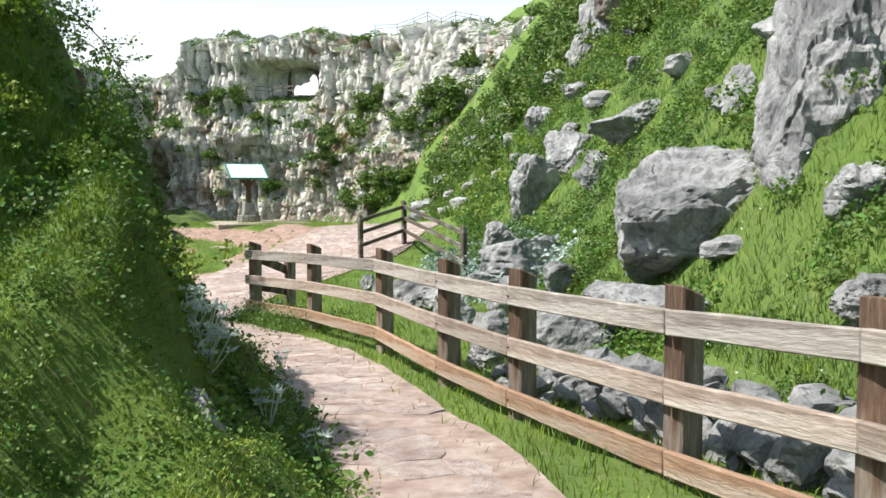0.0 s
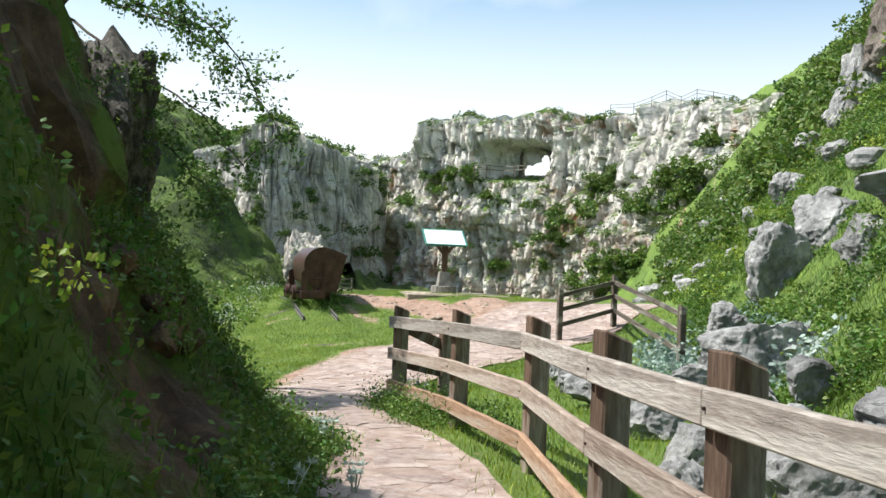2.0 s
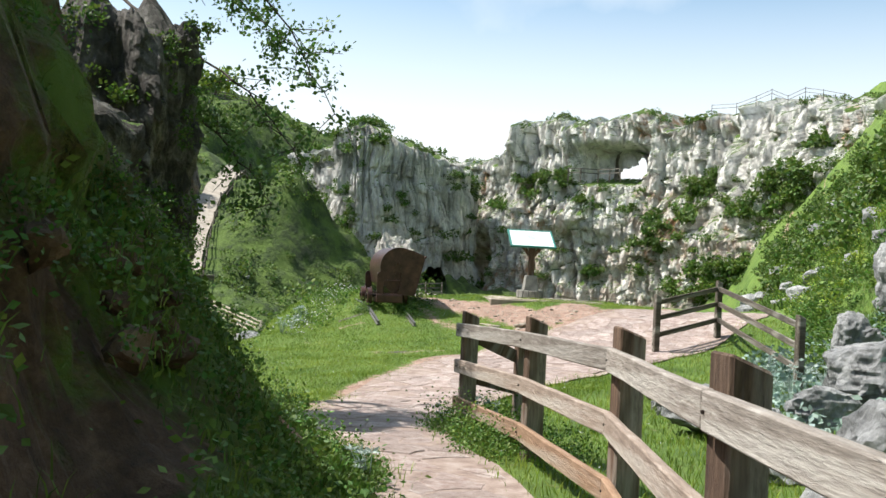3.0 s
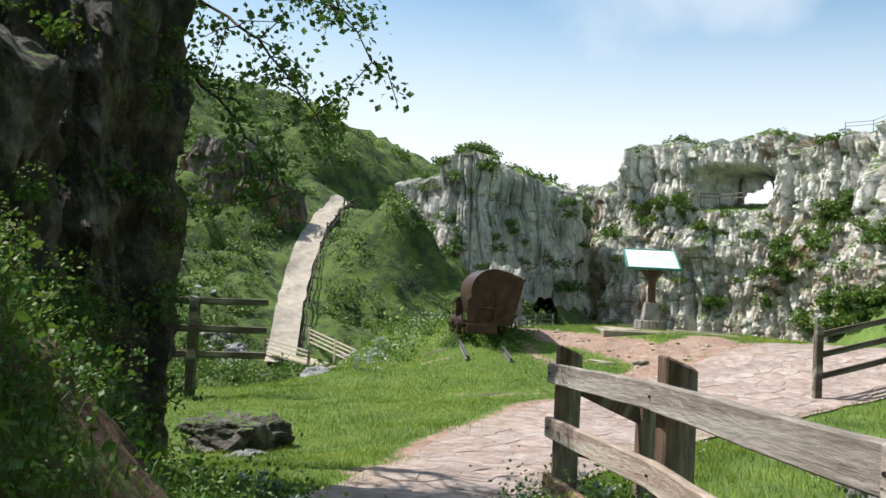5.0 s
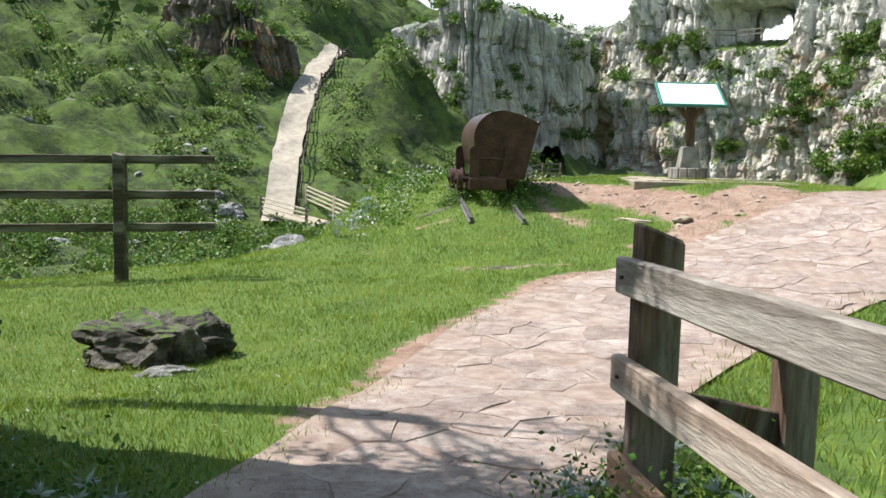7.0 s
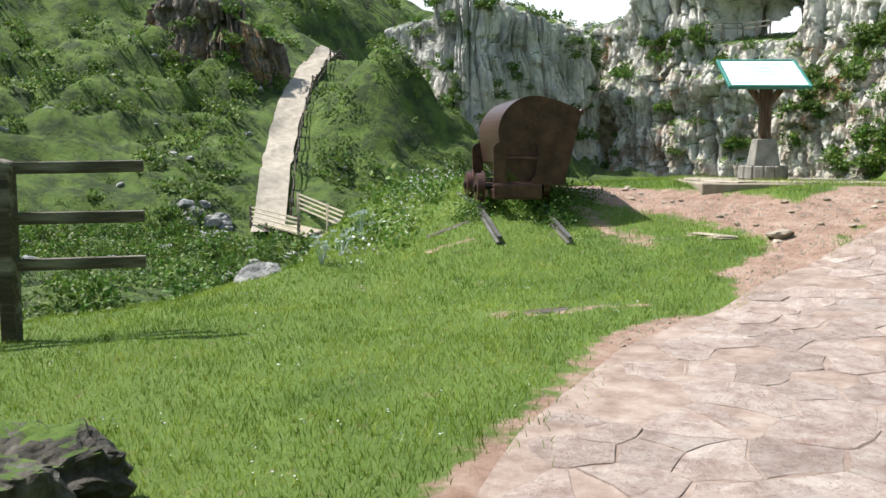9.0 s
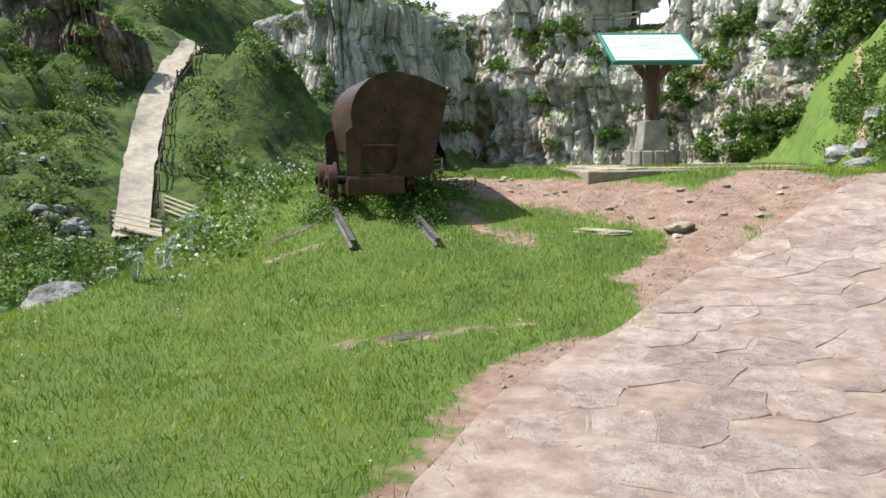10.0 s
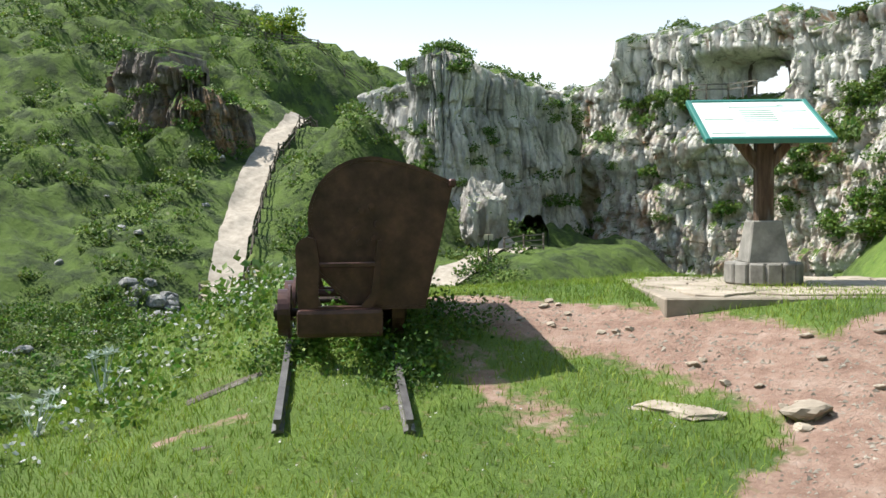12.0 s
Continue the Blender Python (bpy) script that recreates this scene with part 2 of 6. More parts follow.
def ground_material():
    k = Nodes("grassy_ground", 0.95)
    g = k.ramp(k.noise(1.7, 9, 0.7), [G_DARK, G_MID, G_LIGHT], 0.32, 0.68)
    g = k.mix(k.span(k.noise(0.16, 3), 0.45, 0.62), g, (0.105, 0.17, 0.026))
    g = k.mix(k.span(k.noise(9.0, 6), 0.60, 0.72), g, (0.20, 0.17, 0.08))
    hl = k.attr("hill")
    rough_g = k.mix(k.span(k.noise(0.55, 9, 0.72), 0.44, 0.58), (0.082, 0.135, 0.020), (0.016, 0.032, 0.008))
    g = k.mix(k.math("MULTIPLY", hl, 0.85), g, rough_g)
    earth = k.ramp(k.noise(5, 10, 0.7), [(0.20, 0.115, 0.085), (0.33, 0.215, 0.165), (0.44, 0.33, 0.27)], 0.3, 0.7)
    d = k.span(k.math("ADD", k.attr("dirt"), k.math("MULTIPLY", k.math("SUBTRACT", k.noise(6, 6), 0.5), 0.9)), 0.40, 0.56)
    col = k.mix(d, g, earth)
    soil = k.ramp(k.noise(4.6, 12, 0.75), [(0.040, 0.023, 0.014), (0.115, 0.066, 0.040), (0.25, 0.155, 0.095)], 0.3, 0.7)
    s = k.span(k.math("ADD", k.attr("soil"), k.math("MULTIPLY", k.math("SUBTRACT", k.noise(2.2, 6), 0.5), 1.1)), 0.42, 0.62)
    col = k.mix(s, col, soil)
    terr = k.noise(0.55, 9, 0.72)
    hh = k.math("ADD", k.math("MULTIPLY", k.noise(22, 8, 0.75), 0.06), k.math("MULTIPLY", k.math("MULTIPLY", terr, hl), 1.1))
    hh = k.math("ADD", hh, k.math("MULTIPLY", k.math("MULTIPLY", k.math("ADD", k.noise(4.5, 9, 0.7), k.math("MULTIPLY", k.noise(15, 9, 0.75), 0.45)), s), 0.34))
    return k.done(col, hh, 0.8, 1.0)


def rock_material(name, tones, scale, green=0.0, rust=False, fine=6.0, streak=0.0, crack=2.2, dist=0.05, low=0.5, dark=0.5, ochre=0.0):
    k = Nodes(name, 0.92)
    col = k.ramp(k.noise(scale, 12, 0.68), tones, 0.28, 0.70)
    v = k.add("TexVoronoi", Scale=crack)
    v.feature = "DISTANCE_TO_EDGE"
    wob = k.add("TexNoise", Scale=crack * 0.8, Detail=4.0)
    k.link(k.at, wob.inputs["Vector"])
    mixv = k.add("VectorMath")
    mixv.operation = "ADD"
    k.link(k.at, mixv.inputs[0])
    k.link(wob.outputs["Color"], mixv.inputs[1])
    k.link(mixv.outputs[0], v.inputs["Vector"])
    # Cracks and bump hollows are darkened in the colour, as shade would.
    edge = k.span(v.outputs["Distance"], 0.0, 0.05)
    crev_shade = k.mix(edge, tuple(c * 0.6 for c in tones[0]), col)
    col = k.mix(k.span(k.noise(scale * 2.3, 5), 0.50, 0.66), col, crev_shade)
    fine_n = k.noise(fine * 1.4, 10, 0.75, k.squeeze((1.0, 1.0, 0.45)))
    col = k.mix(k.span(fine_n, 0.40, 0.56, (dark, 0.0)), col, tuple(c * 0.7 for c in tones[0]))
    if streak:
        st = k.noise(1.0, 6, 0.6, k.squeeze((streak, streak, streak * 0.12)))
        col = k.mix(k.span(st, 0.56, 0.68), col, tuple(c * 1.0 for c in tones[0]))
    if rust:
        r = k.math("MULTIPLY", k.span(k.noise(0.16, 5, 0.6), 0.53, 0.64), k.span(k.noise(0.9, 6), 0.45, 0.60))
        col = k.mix(r, col, (0.34, 0.20, 0.11))
    if ochre:
        sp = k.add("SeparateXYZ")
        k.link(k.geo.outputs["Position"], sp.inputs[0])
        band = k.math("ADD", sp.outputs["Z"], k.math("MULTIPLY", k.math("SUBTRACT", k.noise(0.13, 5, 0.6), 0.5), 22.0))
        o = k.math("MULTIPLY", k.span(band, 10.0, 5.5, (0.0, ochre)), k.span(k.noise(0.7, 8, 0.7), 0.42, 0.58))
        warm = k.ramp(k.noise(0.5, 6, 0.6), [(0.16, 0.095, 0.06), (0.34, 0.21, 0.13), (0.30, 0.13, 0.07)], 0.35, 0.68)
        col = k.mix(o, col, warm)
    if green:
        n = k.math("ADD", k.up(), k.math("MULTIPLY", k.math("SUBTRACT", k.noise(scale * 1.2, 8, 0.7), 0.5), 1.3))
        g = k.ramp(k.noise(3.0, 8, 0.7), [G_DARK, G_MID, G_LIGHT], 0.3, 0.7)
        col = k.mix(k.span(n, low, low + 0.07), col, g)
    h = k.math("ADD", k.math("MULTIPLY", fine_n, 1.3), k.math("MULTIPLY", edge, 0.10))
    return k.done(col, h, 0.9, dist)


def wood_material(name, tones, stretch, rough=0.85):
    k = Nodes(name, rough).local(stretch)
    col = k.ramp(k.noise(3.2, 10, 0.7), tones, 0.28, 0.72)
    col = k.mix(k.span(k.noise(0.55, 4), 0.5, 0.66), col, tuple(0.5 * (a + b) for a, b in zip(tones[-1], (0.5, 0.48, 0.44))))
    col = k.mix(k.span(k.noise(7.0, 4), 0.66, 0.74), col, tuple(c * 0.4 for c in tones[0]))
    col = k.mix(k.span(k.noise(0.9, 9, 0.72), 0.55, 0.68, (0.0, 0.7)), col, tuple(c * 0.75 for c in tones[0]))
    col = k.vary(col, 0.18)
    return k.done(col, k.noise(6.0, 10, 0.7), 0.8, 0.016)


def leaf_material(name, tones, vary=0.3, hue=0.02):
    k = Nodes(name, 0.6)
    col = k.ramp(k.noise(1.2, 4), tones, 0.3, 0.7)
    col = k.vary(col, vary, True, hue)
    k.done(col)
    tr = k.add("BsdfTranslucent")
    k.link(col, tr.inputs["Color"])
    mx = k.add("MixShader")
    mx.inputs[0].default_value = 0.32
    k.link(k.bs.outputs[0], mx.inputs[1])
    k.link(tr.outputs[0], mx.inputs[2])
    k.link(mx.outputs[0], k.t.nodes["Material Output"].inputs["Surface"])
    return k.m


def plain(name, tones, scale=8.0, rough=0.7, metal=0.0, bump=0.3, fine=40.0, dist=0.01, vary=0.0, island=False):
    k = Nodes(name, rough, metal)
    col = k.ramp(k.noise(scale, 9, 0.65), tones, 0.3, 0.7)
    if vary:
        col = k.vary(col, vary, island)
    return k.done(col, k.noise(fine, 8, 0.7), bump, dist)


M_GROUND = ground_material()
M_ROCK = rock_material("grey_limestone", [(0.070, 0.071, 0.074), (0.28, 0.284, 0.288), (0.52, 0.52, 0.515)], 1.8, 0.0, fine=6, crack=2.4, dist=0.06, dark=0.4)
# Tones hold the shade on pillar, bank rocks and tunnel; lawn rock is dark.
M_ROCK_DARK_SHADE = rock_material("dark_shade_limestone", [(0.018, 0.016, 0.014), (0.085, 0.076, 0.068), (0.32, 0.30, 0.275)], 2.6, 1.0, fine=9, crack=2.6, dist=0.05, low=0.85)
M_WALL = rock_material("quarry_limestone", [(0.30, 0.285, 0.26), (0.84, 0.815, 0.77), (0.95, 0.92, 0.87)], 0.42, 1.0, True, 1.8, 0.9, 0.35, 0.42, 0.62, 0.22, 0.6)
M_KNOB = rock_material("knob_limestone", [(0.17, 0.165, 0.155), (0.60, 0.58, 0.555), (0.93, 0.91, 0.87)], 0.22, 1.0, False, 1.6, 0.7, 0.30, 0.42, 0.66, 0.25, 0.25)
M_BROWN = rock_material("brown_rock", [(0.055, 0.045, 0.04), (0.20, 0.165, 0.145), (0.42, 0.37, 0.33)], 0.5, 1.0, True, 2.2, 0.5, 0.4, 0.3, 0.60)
M_CLOD = plain("earthy_rock", [(0.04, 0.025, 0.016), (0.11, 0.07, 0.045), (0.20, 0.14, 0.10)], 5.0, 0.95, 0, 0.8, 14, 0.03)
def flag_material(name, island):
    k = Nodes(name, 0.9)
    col = k.ramp(k.noise(7.0, 10, 0.7), [(0.20, 0.140, 0.122), (0.34, 0.268, 0.242), (0.46, 0.395, 0.365)], 0.3, 0.7)
    col = k.mix(k.span(k.noise(1.6, 8, 0.7), 0.52, 0.66, (0.0, 0.6)), col, (0.50, 0.44, 0.41))
    col = k.mix(k.span(k.noise(34, 6, 0.7), 0.56, 0.66, (0.0, 0.75)), col, (0.17, 0.115, 0.10))
    col = k.mix(k.span(k.noise(3.1, 6, 0.65), 0.60, 0.70, (0.0, 0.6)), col, (0.24, 0.145, 0.125))
    h = k.math("ADD", k.noise(30, 9, 0.75), k.math("MULTIPLY", k.noise(6.0, 6, 0.7), 1.6))
    return k.done(k.vary(col, 0.15, island), h, 0.9, 0.028)


M_FLAG, M_FLAG_REST = flag_material("flagstone", False), flag_material("flagstone_rest", True)
M_MORTAR = plain("earthy_mortar", [(0.16, 0.11, 0.09), (0.27, 0.205, 0.175), (0.38, 0.315, 0.28)], 5.0, 0.95, 0, 0.6, 40, 0.02)
M_EARTH = plain("red_earth", [(0.20, 0.12, 0.09), (0.32, 0.21, 0.16), (0.42, 0.31, 0.25)], 4.0, 0.95, 0, 0.6, 40, 0.02)
M_SAND = plain("pale_gravel", [(0.23, 0.20, 0.165), (0.32, 0.285, 0.24), (0.41, 0.37, 0.315)], 2.0, 0.95, 0, 0.4, 12, 0.03)
M_WOOD = wood_material("weathered_rail_wood", [(0.08, 0.066, 0.056), (0.235, 0.205, 0.18), (0.44, 0.415, 0.385)], (1.0, 9, 9))
M_WOOD_MID = wood_material("brown_rail_wood", [(0.10, 0.073, 0.058), (0.245, 0.19, 0.155), (0.42, 0.36, 0.315)], (1.0, 9, 9))
M_WOOD_LOW = wood_material("orange_rail_wood", [(0.13, 0.075, 0.047), (0.29, 0.178, 0.112), (0.43, 0.30, 0.21)], (1.0, 9, 9))
M_POST = wood_material("dark_post_wood", [(0.035, 0.020, 0.012), (0.095, 0.055, 0.034), (0.20, 0.135, 0.09)], (8, 8, 1.0))
M_OLD = wood_material("old_dark_wood", [(0.03, 0.024, 0.018), (0.075, 0.06, 0.045), (0.15, 0.125, 0.095)], (1.0, 8, 8))
M_PALE = plain("pale_timber", [(0.38, 0.33, 0.25), (0.55, 0.49, 0.39)], 3.0, 0.85, 0, 0.3, 12)
M_RUST = plain("rusted_iron", [(0.030, 0.014, 0.013), (0.070, 0.034, 0.030), (0.125, 0.060, 0.048)], 6.0, 0.38, 0.35, 0.35, 45, 0.006)
M_DARKIRON = plain("dark_iron", [(0.015, 0.010, 0.009), (0.04, 0.025, 0.02)], 6.0, 0.6, 0.4, 0.3, 40)
M_RAIL = plain("old_steel_rail", [(0.08, 0.075, 0.075), (0.18, 0.175, 0.175)], 9.0, 0.5, 0.5, 0.3, 40)
M_CONC = plain("weathered_concrete", [(0.11, 0.105, 0.095), (0.22, 0.21, 0.19), (0.31, 0.30, 0.27)], 6.0, 0.9, 0, 0.4, 40)
M_SLAB = plain("slab_stone", [(0.20, 0.165, 0.13), (0.31, 0.265, 0.21), (0.41, 0.36, 0.30)], 4.0, 0.9, 0, 0.4, 30, 0.01, 0.12)
M_TEAL = plain("teal_paint", [(0.02, 0.13, 0.11), (0.03, 0.19, 0.16)], 6.0, 0.45, 0, 0.1)
M_PANEL = plain("faded_panel", [(0.66, 0.74, 0.72), (0.80, 0.84, 0.83)], 3.0, 0.25, 0, 0.02)
M_PANEL_PRINT = plain("faded_print", [(0.42, 0.60, 0.52), (0.55, 0.68, 0.62)], 9.0, 0.3, 0, 0.02)
M_GRASS = leaf_material("grass_blade", [(0.080, 0.145, 0.012), (0.165, 0.25, 0.024), (0.29, 0.36, 0.055)], 0.35, 0.025)
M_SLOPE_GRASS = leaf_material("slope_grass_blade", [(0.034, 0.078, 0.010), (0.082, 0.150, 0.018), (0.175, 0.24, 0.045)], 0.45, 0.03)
M_HERB = leaf_material("herb_leaf", [(0.034, 0.085, 0.012), (0.080, 0.160, 0.022), (0.15, 0.24, 0.04)], 0.35, 0.03)
M_BUSH = leaf_material("shrub_leaf", [(0.045, 0.090, 0.014), (0.085, 0.150, 0.024), (0.15, 0.215, 0.04)], 0.4, 0.03)
M_TREE = leaf_material("tree_leaf", [(0.045, 0.11, 0.02), (0.08, 0.16, 0.03), (0.13, 0.22, 0.045)], 0.3, 0.02)
M_SILVER = leaf_material("silver_leaf", [(0.24, 0.32, 0.29), (0.42, 0.50, 0.46), (0.58, 0.64, 0.62)], 0.25, 0.02)
M_BLUE = leaf_material("blue_green_leaf", [(0.14, 0.24, 0.19), (0.26, 0.36, 0.31), (0.40, 0.47, 0.45)], 0.3, 0.03)
M_FLOWER = leaf_material("pale_flower", [(0.55, 0.56, 0.62), (0.72, 0.72, 0.70)], 0.2, 0.03)
M_BARK = plain("dark_bark", [(0.03, 0.022, 0.016), (0.08, 0.06, 0.045)], 9.0, 0.9, 0, 0.6, 30)


# ---- mesh helpers ----
def mesh_from(name, verts, faces, mat=None, smooth=False):
    me = bpy.data.meshes.new(name)
    verts = np.asarray(verts, np.float32)
    faces = np.asarray(faces, np.int32)
    k = faces.shape[1]
    me.vertices.add(len(verts))
    me.vertices.foreach_set("co", verts.ravel())
    me.loops.add(faces.size)
    me.loops.foreach_set("vertex_index", faces.ravel())
    me.polygons.add(len(faces))
    me.polygons.foreach_set("loop_start", np.arange(0, faces.size, k, dtype=np.int32))
    me.polygons.foreach_set("loop_total", np.full(len(faces), k, np.int32))
    me.polygons.foreach_set("use_smooth", np.full(len(faces), smooth, bool))
    me.update(calc_edges=True)
    if mat:
        me.materials.append(mat)
    return me


def grid_faces(nu, nv):
    a = (np.arange(nu - 1)[:, None] * nv + np.arange(nv - 1)[None, :]).ravel()
    return np.stack([a, a + nv, a + nv + 1, a + 1], 1)


def part(name, bm, mat, parent=None, label="", m=None, smooth=False):
    me = bpy.data.meshes.new(name)
    bm.normal_update()
    bm.to_mesh(me)
    bm.free()
    if smooth:
        me.polygons.foreach_set("use_smooth", np.full(len(me.polygons), True, bool))
    me.materials.append(mat)
    ob = new(name, me)
    if m is not None:
        ob.matrix_basis = m
    if parent:
        ob.parent = parent
    return tagged(ob, label)


def box(sx, sy, sz, bevel=0.0, segs=1, bm=None, m=Matrix()):
    bm = bm or bmesh.new()
    made = bmesh.ops.create_cube(bm, size=1, matrix=m @ Matrix.Diagonal((sx, sy, sz, 1)))["verts"]
    if bevel:
        edges = list({e for v in made for e in v.link_edges})
        bmesh.ops.bevel(bm, geom=edges, offset=bevel, segments=segs, affect="EDGES", profile=0.6)
    return bm


def tube(radius, length, segs=20, bm=None, m=Matrix(), top=None):
    bm = bm or bmesh.new()
    bmesh.ops.create_cone(bm, cap_ends=True, segments=segs, radius1=radius, radius2=radius if top is None else top, depth=length, matrix=m)
    return bm


def prism(points, depth, bm=None, m=Matrix()):
    """A flat outline in x and z, made depth thick along y."""
    bm = bm or bmesh.new()
    a = [bm.verts.new(m @ Vector((x, -depth / 2, z))) for x, z in points]
    b = [bm.verts.new(m @ Vector((x, depth / 2, z))) for x, z in points]
    bm.faces.new(a)
    bm.faces.new(b[::-1])
    for k in range(len(a)):
        j = (k + 1) % len(a)
        bm.faces.new((a[j], a[k], b[k], b[j]))
    bmesh.ops.recalc_face_normals(bm, faces=bm.faces[:])
    return bm


def thing(name, at, label, category, group="", kind=""):
    ob = new(name)
    ob.empty_display_size = 0.2
    ob.matrix_basis = at
    return tagged(ob, label, category, group, kind)


def along(a, b, up=True):
    """The pose half-way from a to b, x pointing from a to b."""
    a, b = Vector(a), Vector(b)
    return Matrix.Translation((a + b) / 2) @ (b - a).to_track_quat("X", "Z").to_matrix().to_4x4()


# ---- ground ----
def spread(lo, hi, fine_lo, fine_hi, step, grow=1.06):
    mid = np.arange(fine_lo, fine_hi + step / 2, step)
    out, s, p = [], step, fine_hi
    while p < hi:
        s = s * grow
        p += s
        out.append(p)
    back, s, p = [], step, fine_lo
    while p > lo:
        s = s * grow
        p -= s
        back.append(p)
    return np.concatenate([back[::-1], mid, out])


def dirt_at(x, y):
    d = 1.05 - near_line(x, y, [(-8.9, 24.4), (-8.0, 23.95), (-7.2, 23.85), (-6.4, 23.7), (-5.7, 23.4)]) / 0.85
    d = np.maximum(d, 1.2 - near_line(x, y, [(-6.0, 23.6), (-5.1, 23.1), (-4.5, 24.2)]) / 0.75)
    d = np.maximum(d, 0.56 - near_line(x, y, [(-7.6, 23.0), (-7.1, 22.5), (-6.6, 22.2)]) / 1.3)
    d = np.maximum(d, 1.05 - near_line(x, y, [(-5.1, 23.0), (-4.95, 22.2), (-5.2, 21.2)]) / 0.6)
    d = np.maximum(d, 0.6 - near_line(x, y, [(-8.7, 21.1), (-8.4, 21.5)]) / 0.35)
    d = np.maximum(d, 0.5 - near_line(x, y, [(-7.6, 20.2), (-7.5, 20.3)]) / 0.3)
    d = np.maximum(d, 0.56 - near_line(x, y, [(-6.9, 19.0), (-6.3, 19.6), (-5.8, 19.8)]) / 0.4)
    e = line_at(PATH_LEFT, y) - x
    d = np.maximum(d, (1.0 - np.abs(e - 0.10) / 0.42) * step01(12.5, 14, y) * (0.72 + 0.45 * vnoise(y * 0.9, 0 * y, 0, 71)))
    e = x - line_at(PATH_RIGHT, y)
    d = np.maximum(d, (0.75 - np.abs(e) / 0.16))
    return np.clip(d, 0, 1.3)


def soil_at(x, y):
    d = line_at(PATH_LEFT, np.minimum(y, 11.2)) - x
    s = bank_part(x, y) * step01(0.25, 0.6, d) * step01(3.4, 2.5, d) * step01(4.0, 6.0, y)
    return s * (0.72 + 0.35 * vnoise(x * 0.7, y * 0.7, 0, 77))


gx = spread(-700, 600, -13, 6, 0.12, 1.013)
gy = spread(-400, 900, -3, 27, 0.12, 1.013)
X, Y = np.meshgrid(gx, gy, indexing="ij")
Z = height(X, Y)
D, SO = dirt_at(X, Y), soil_at(X, Y)
under = bank_part(X, Y) * step01(4.5, 6.5, Y)
rel = Z - line_at(BASE_Y, Y)
hollow = under * np.clip(np.sin(np.pi * np.clip((rel - 0.35) / 1.5, 0, 1)), 0, 1) * (0.38 + 0.35 * vnoise(Y * 0.9, rel * 1.1, 0, 91))
lump = under * step01(0.3, 0.8, rel) * 0.13 * ridged(X * 1.4, Y * 1.6, Z * 2.2, 95, 4)
ground = new("ground", mesh_from("ground", np.stack([X - hollow + lump, Y, Z], -1).reshape(-1, 3), grid_faces(len(gx), len(gy)), M_GROUND, True))
HI = np.maximum(step01(50, 60, -0.85 * X + 0.53 * Y), step01(12.5, 15, -X) * step01(16, 20, Y) * step01(0.5, -1.5, Z))
for name, data in (("dirt", D), ("soil", SO), ("hill", HI)):
    ground.data.attributes.new(name, "FLOAT", "POINT").data.foreach_set("value", data.astype(np.float32).ravel())
tagged(ground, "green grassy quarry ground with banks and red earth", "ground", kind="structure")


# ---- rock faces ----
def blocks(u, z, wide, tall, seed, groove):
    """Columns of broken blocks, each standing out by its own amount, with narrow clefts between them."""
    a = u / wide
    i = np.floor(a)
    f = a - i
    b = z / tall + 5 * hash3(i, 0 * i, 0 * i, seed)
    j = np.floor(b)
    g = b - j
    off = hash3(i, j, 0 * i, seed + 1) - 0.5
    f0 = 0.3 + 0.4 * hash3(i, j, 0 * i, seed + 2)
    crown = 1 - np.abs(f - f0) / np.where(f < f0, f0, 1 - f0)
    side = step01(0.0, 0.30, crown) + 0.35 * crown
    return off + groove * (side - 1) + 0.22 * (step01(0.0, 0.14, np.minimum(g, 1 - g)) - 1) - 0.25 * g


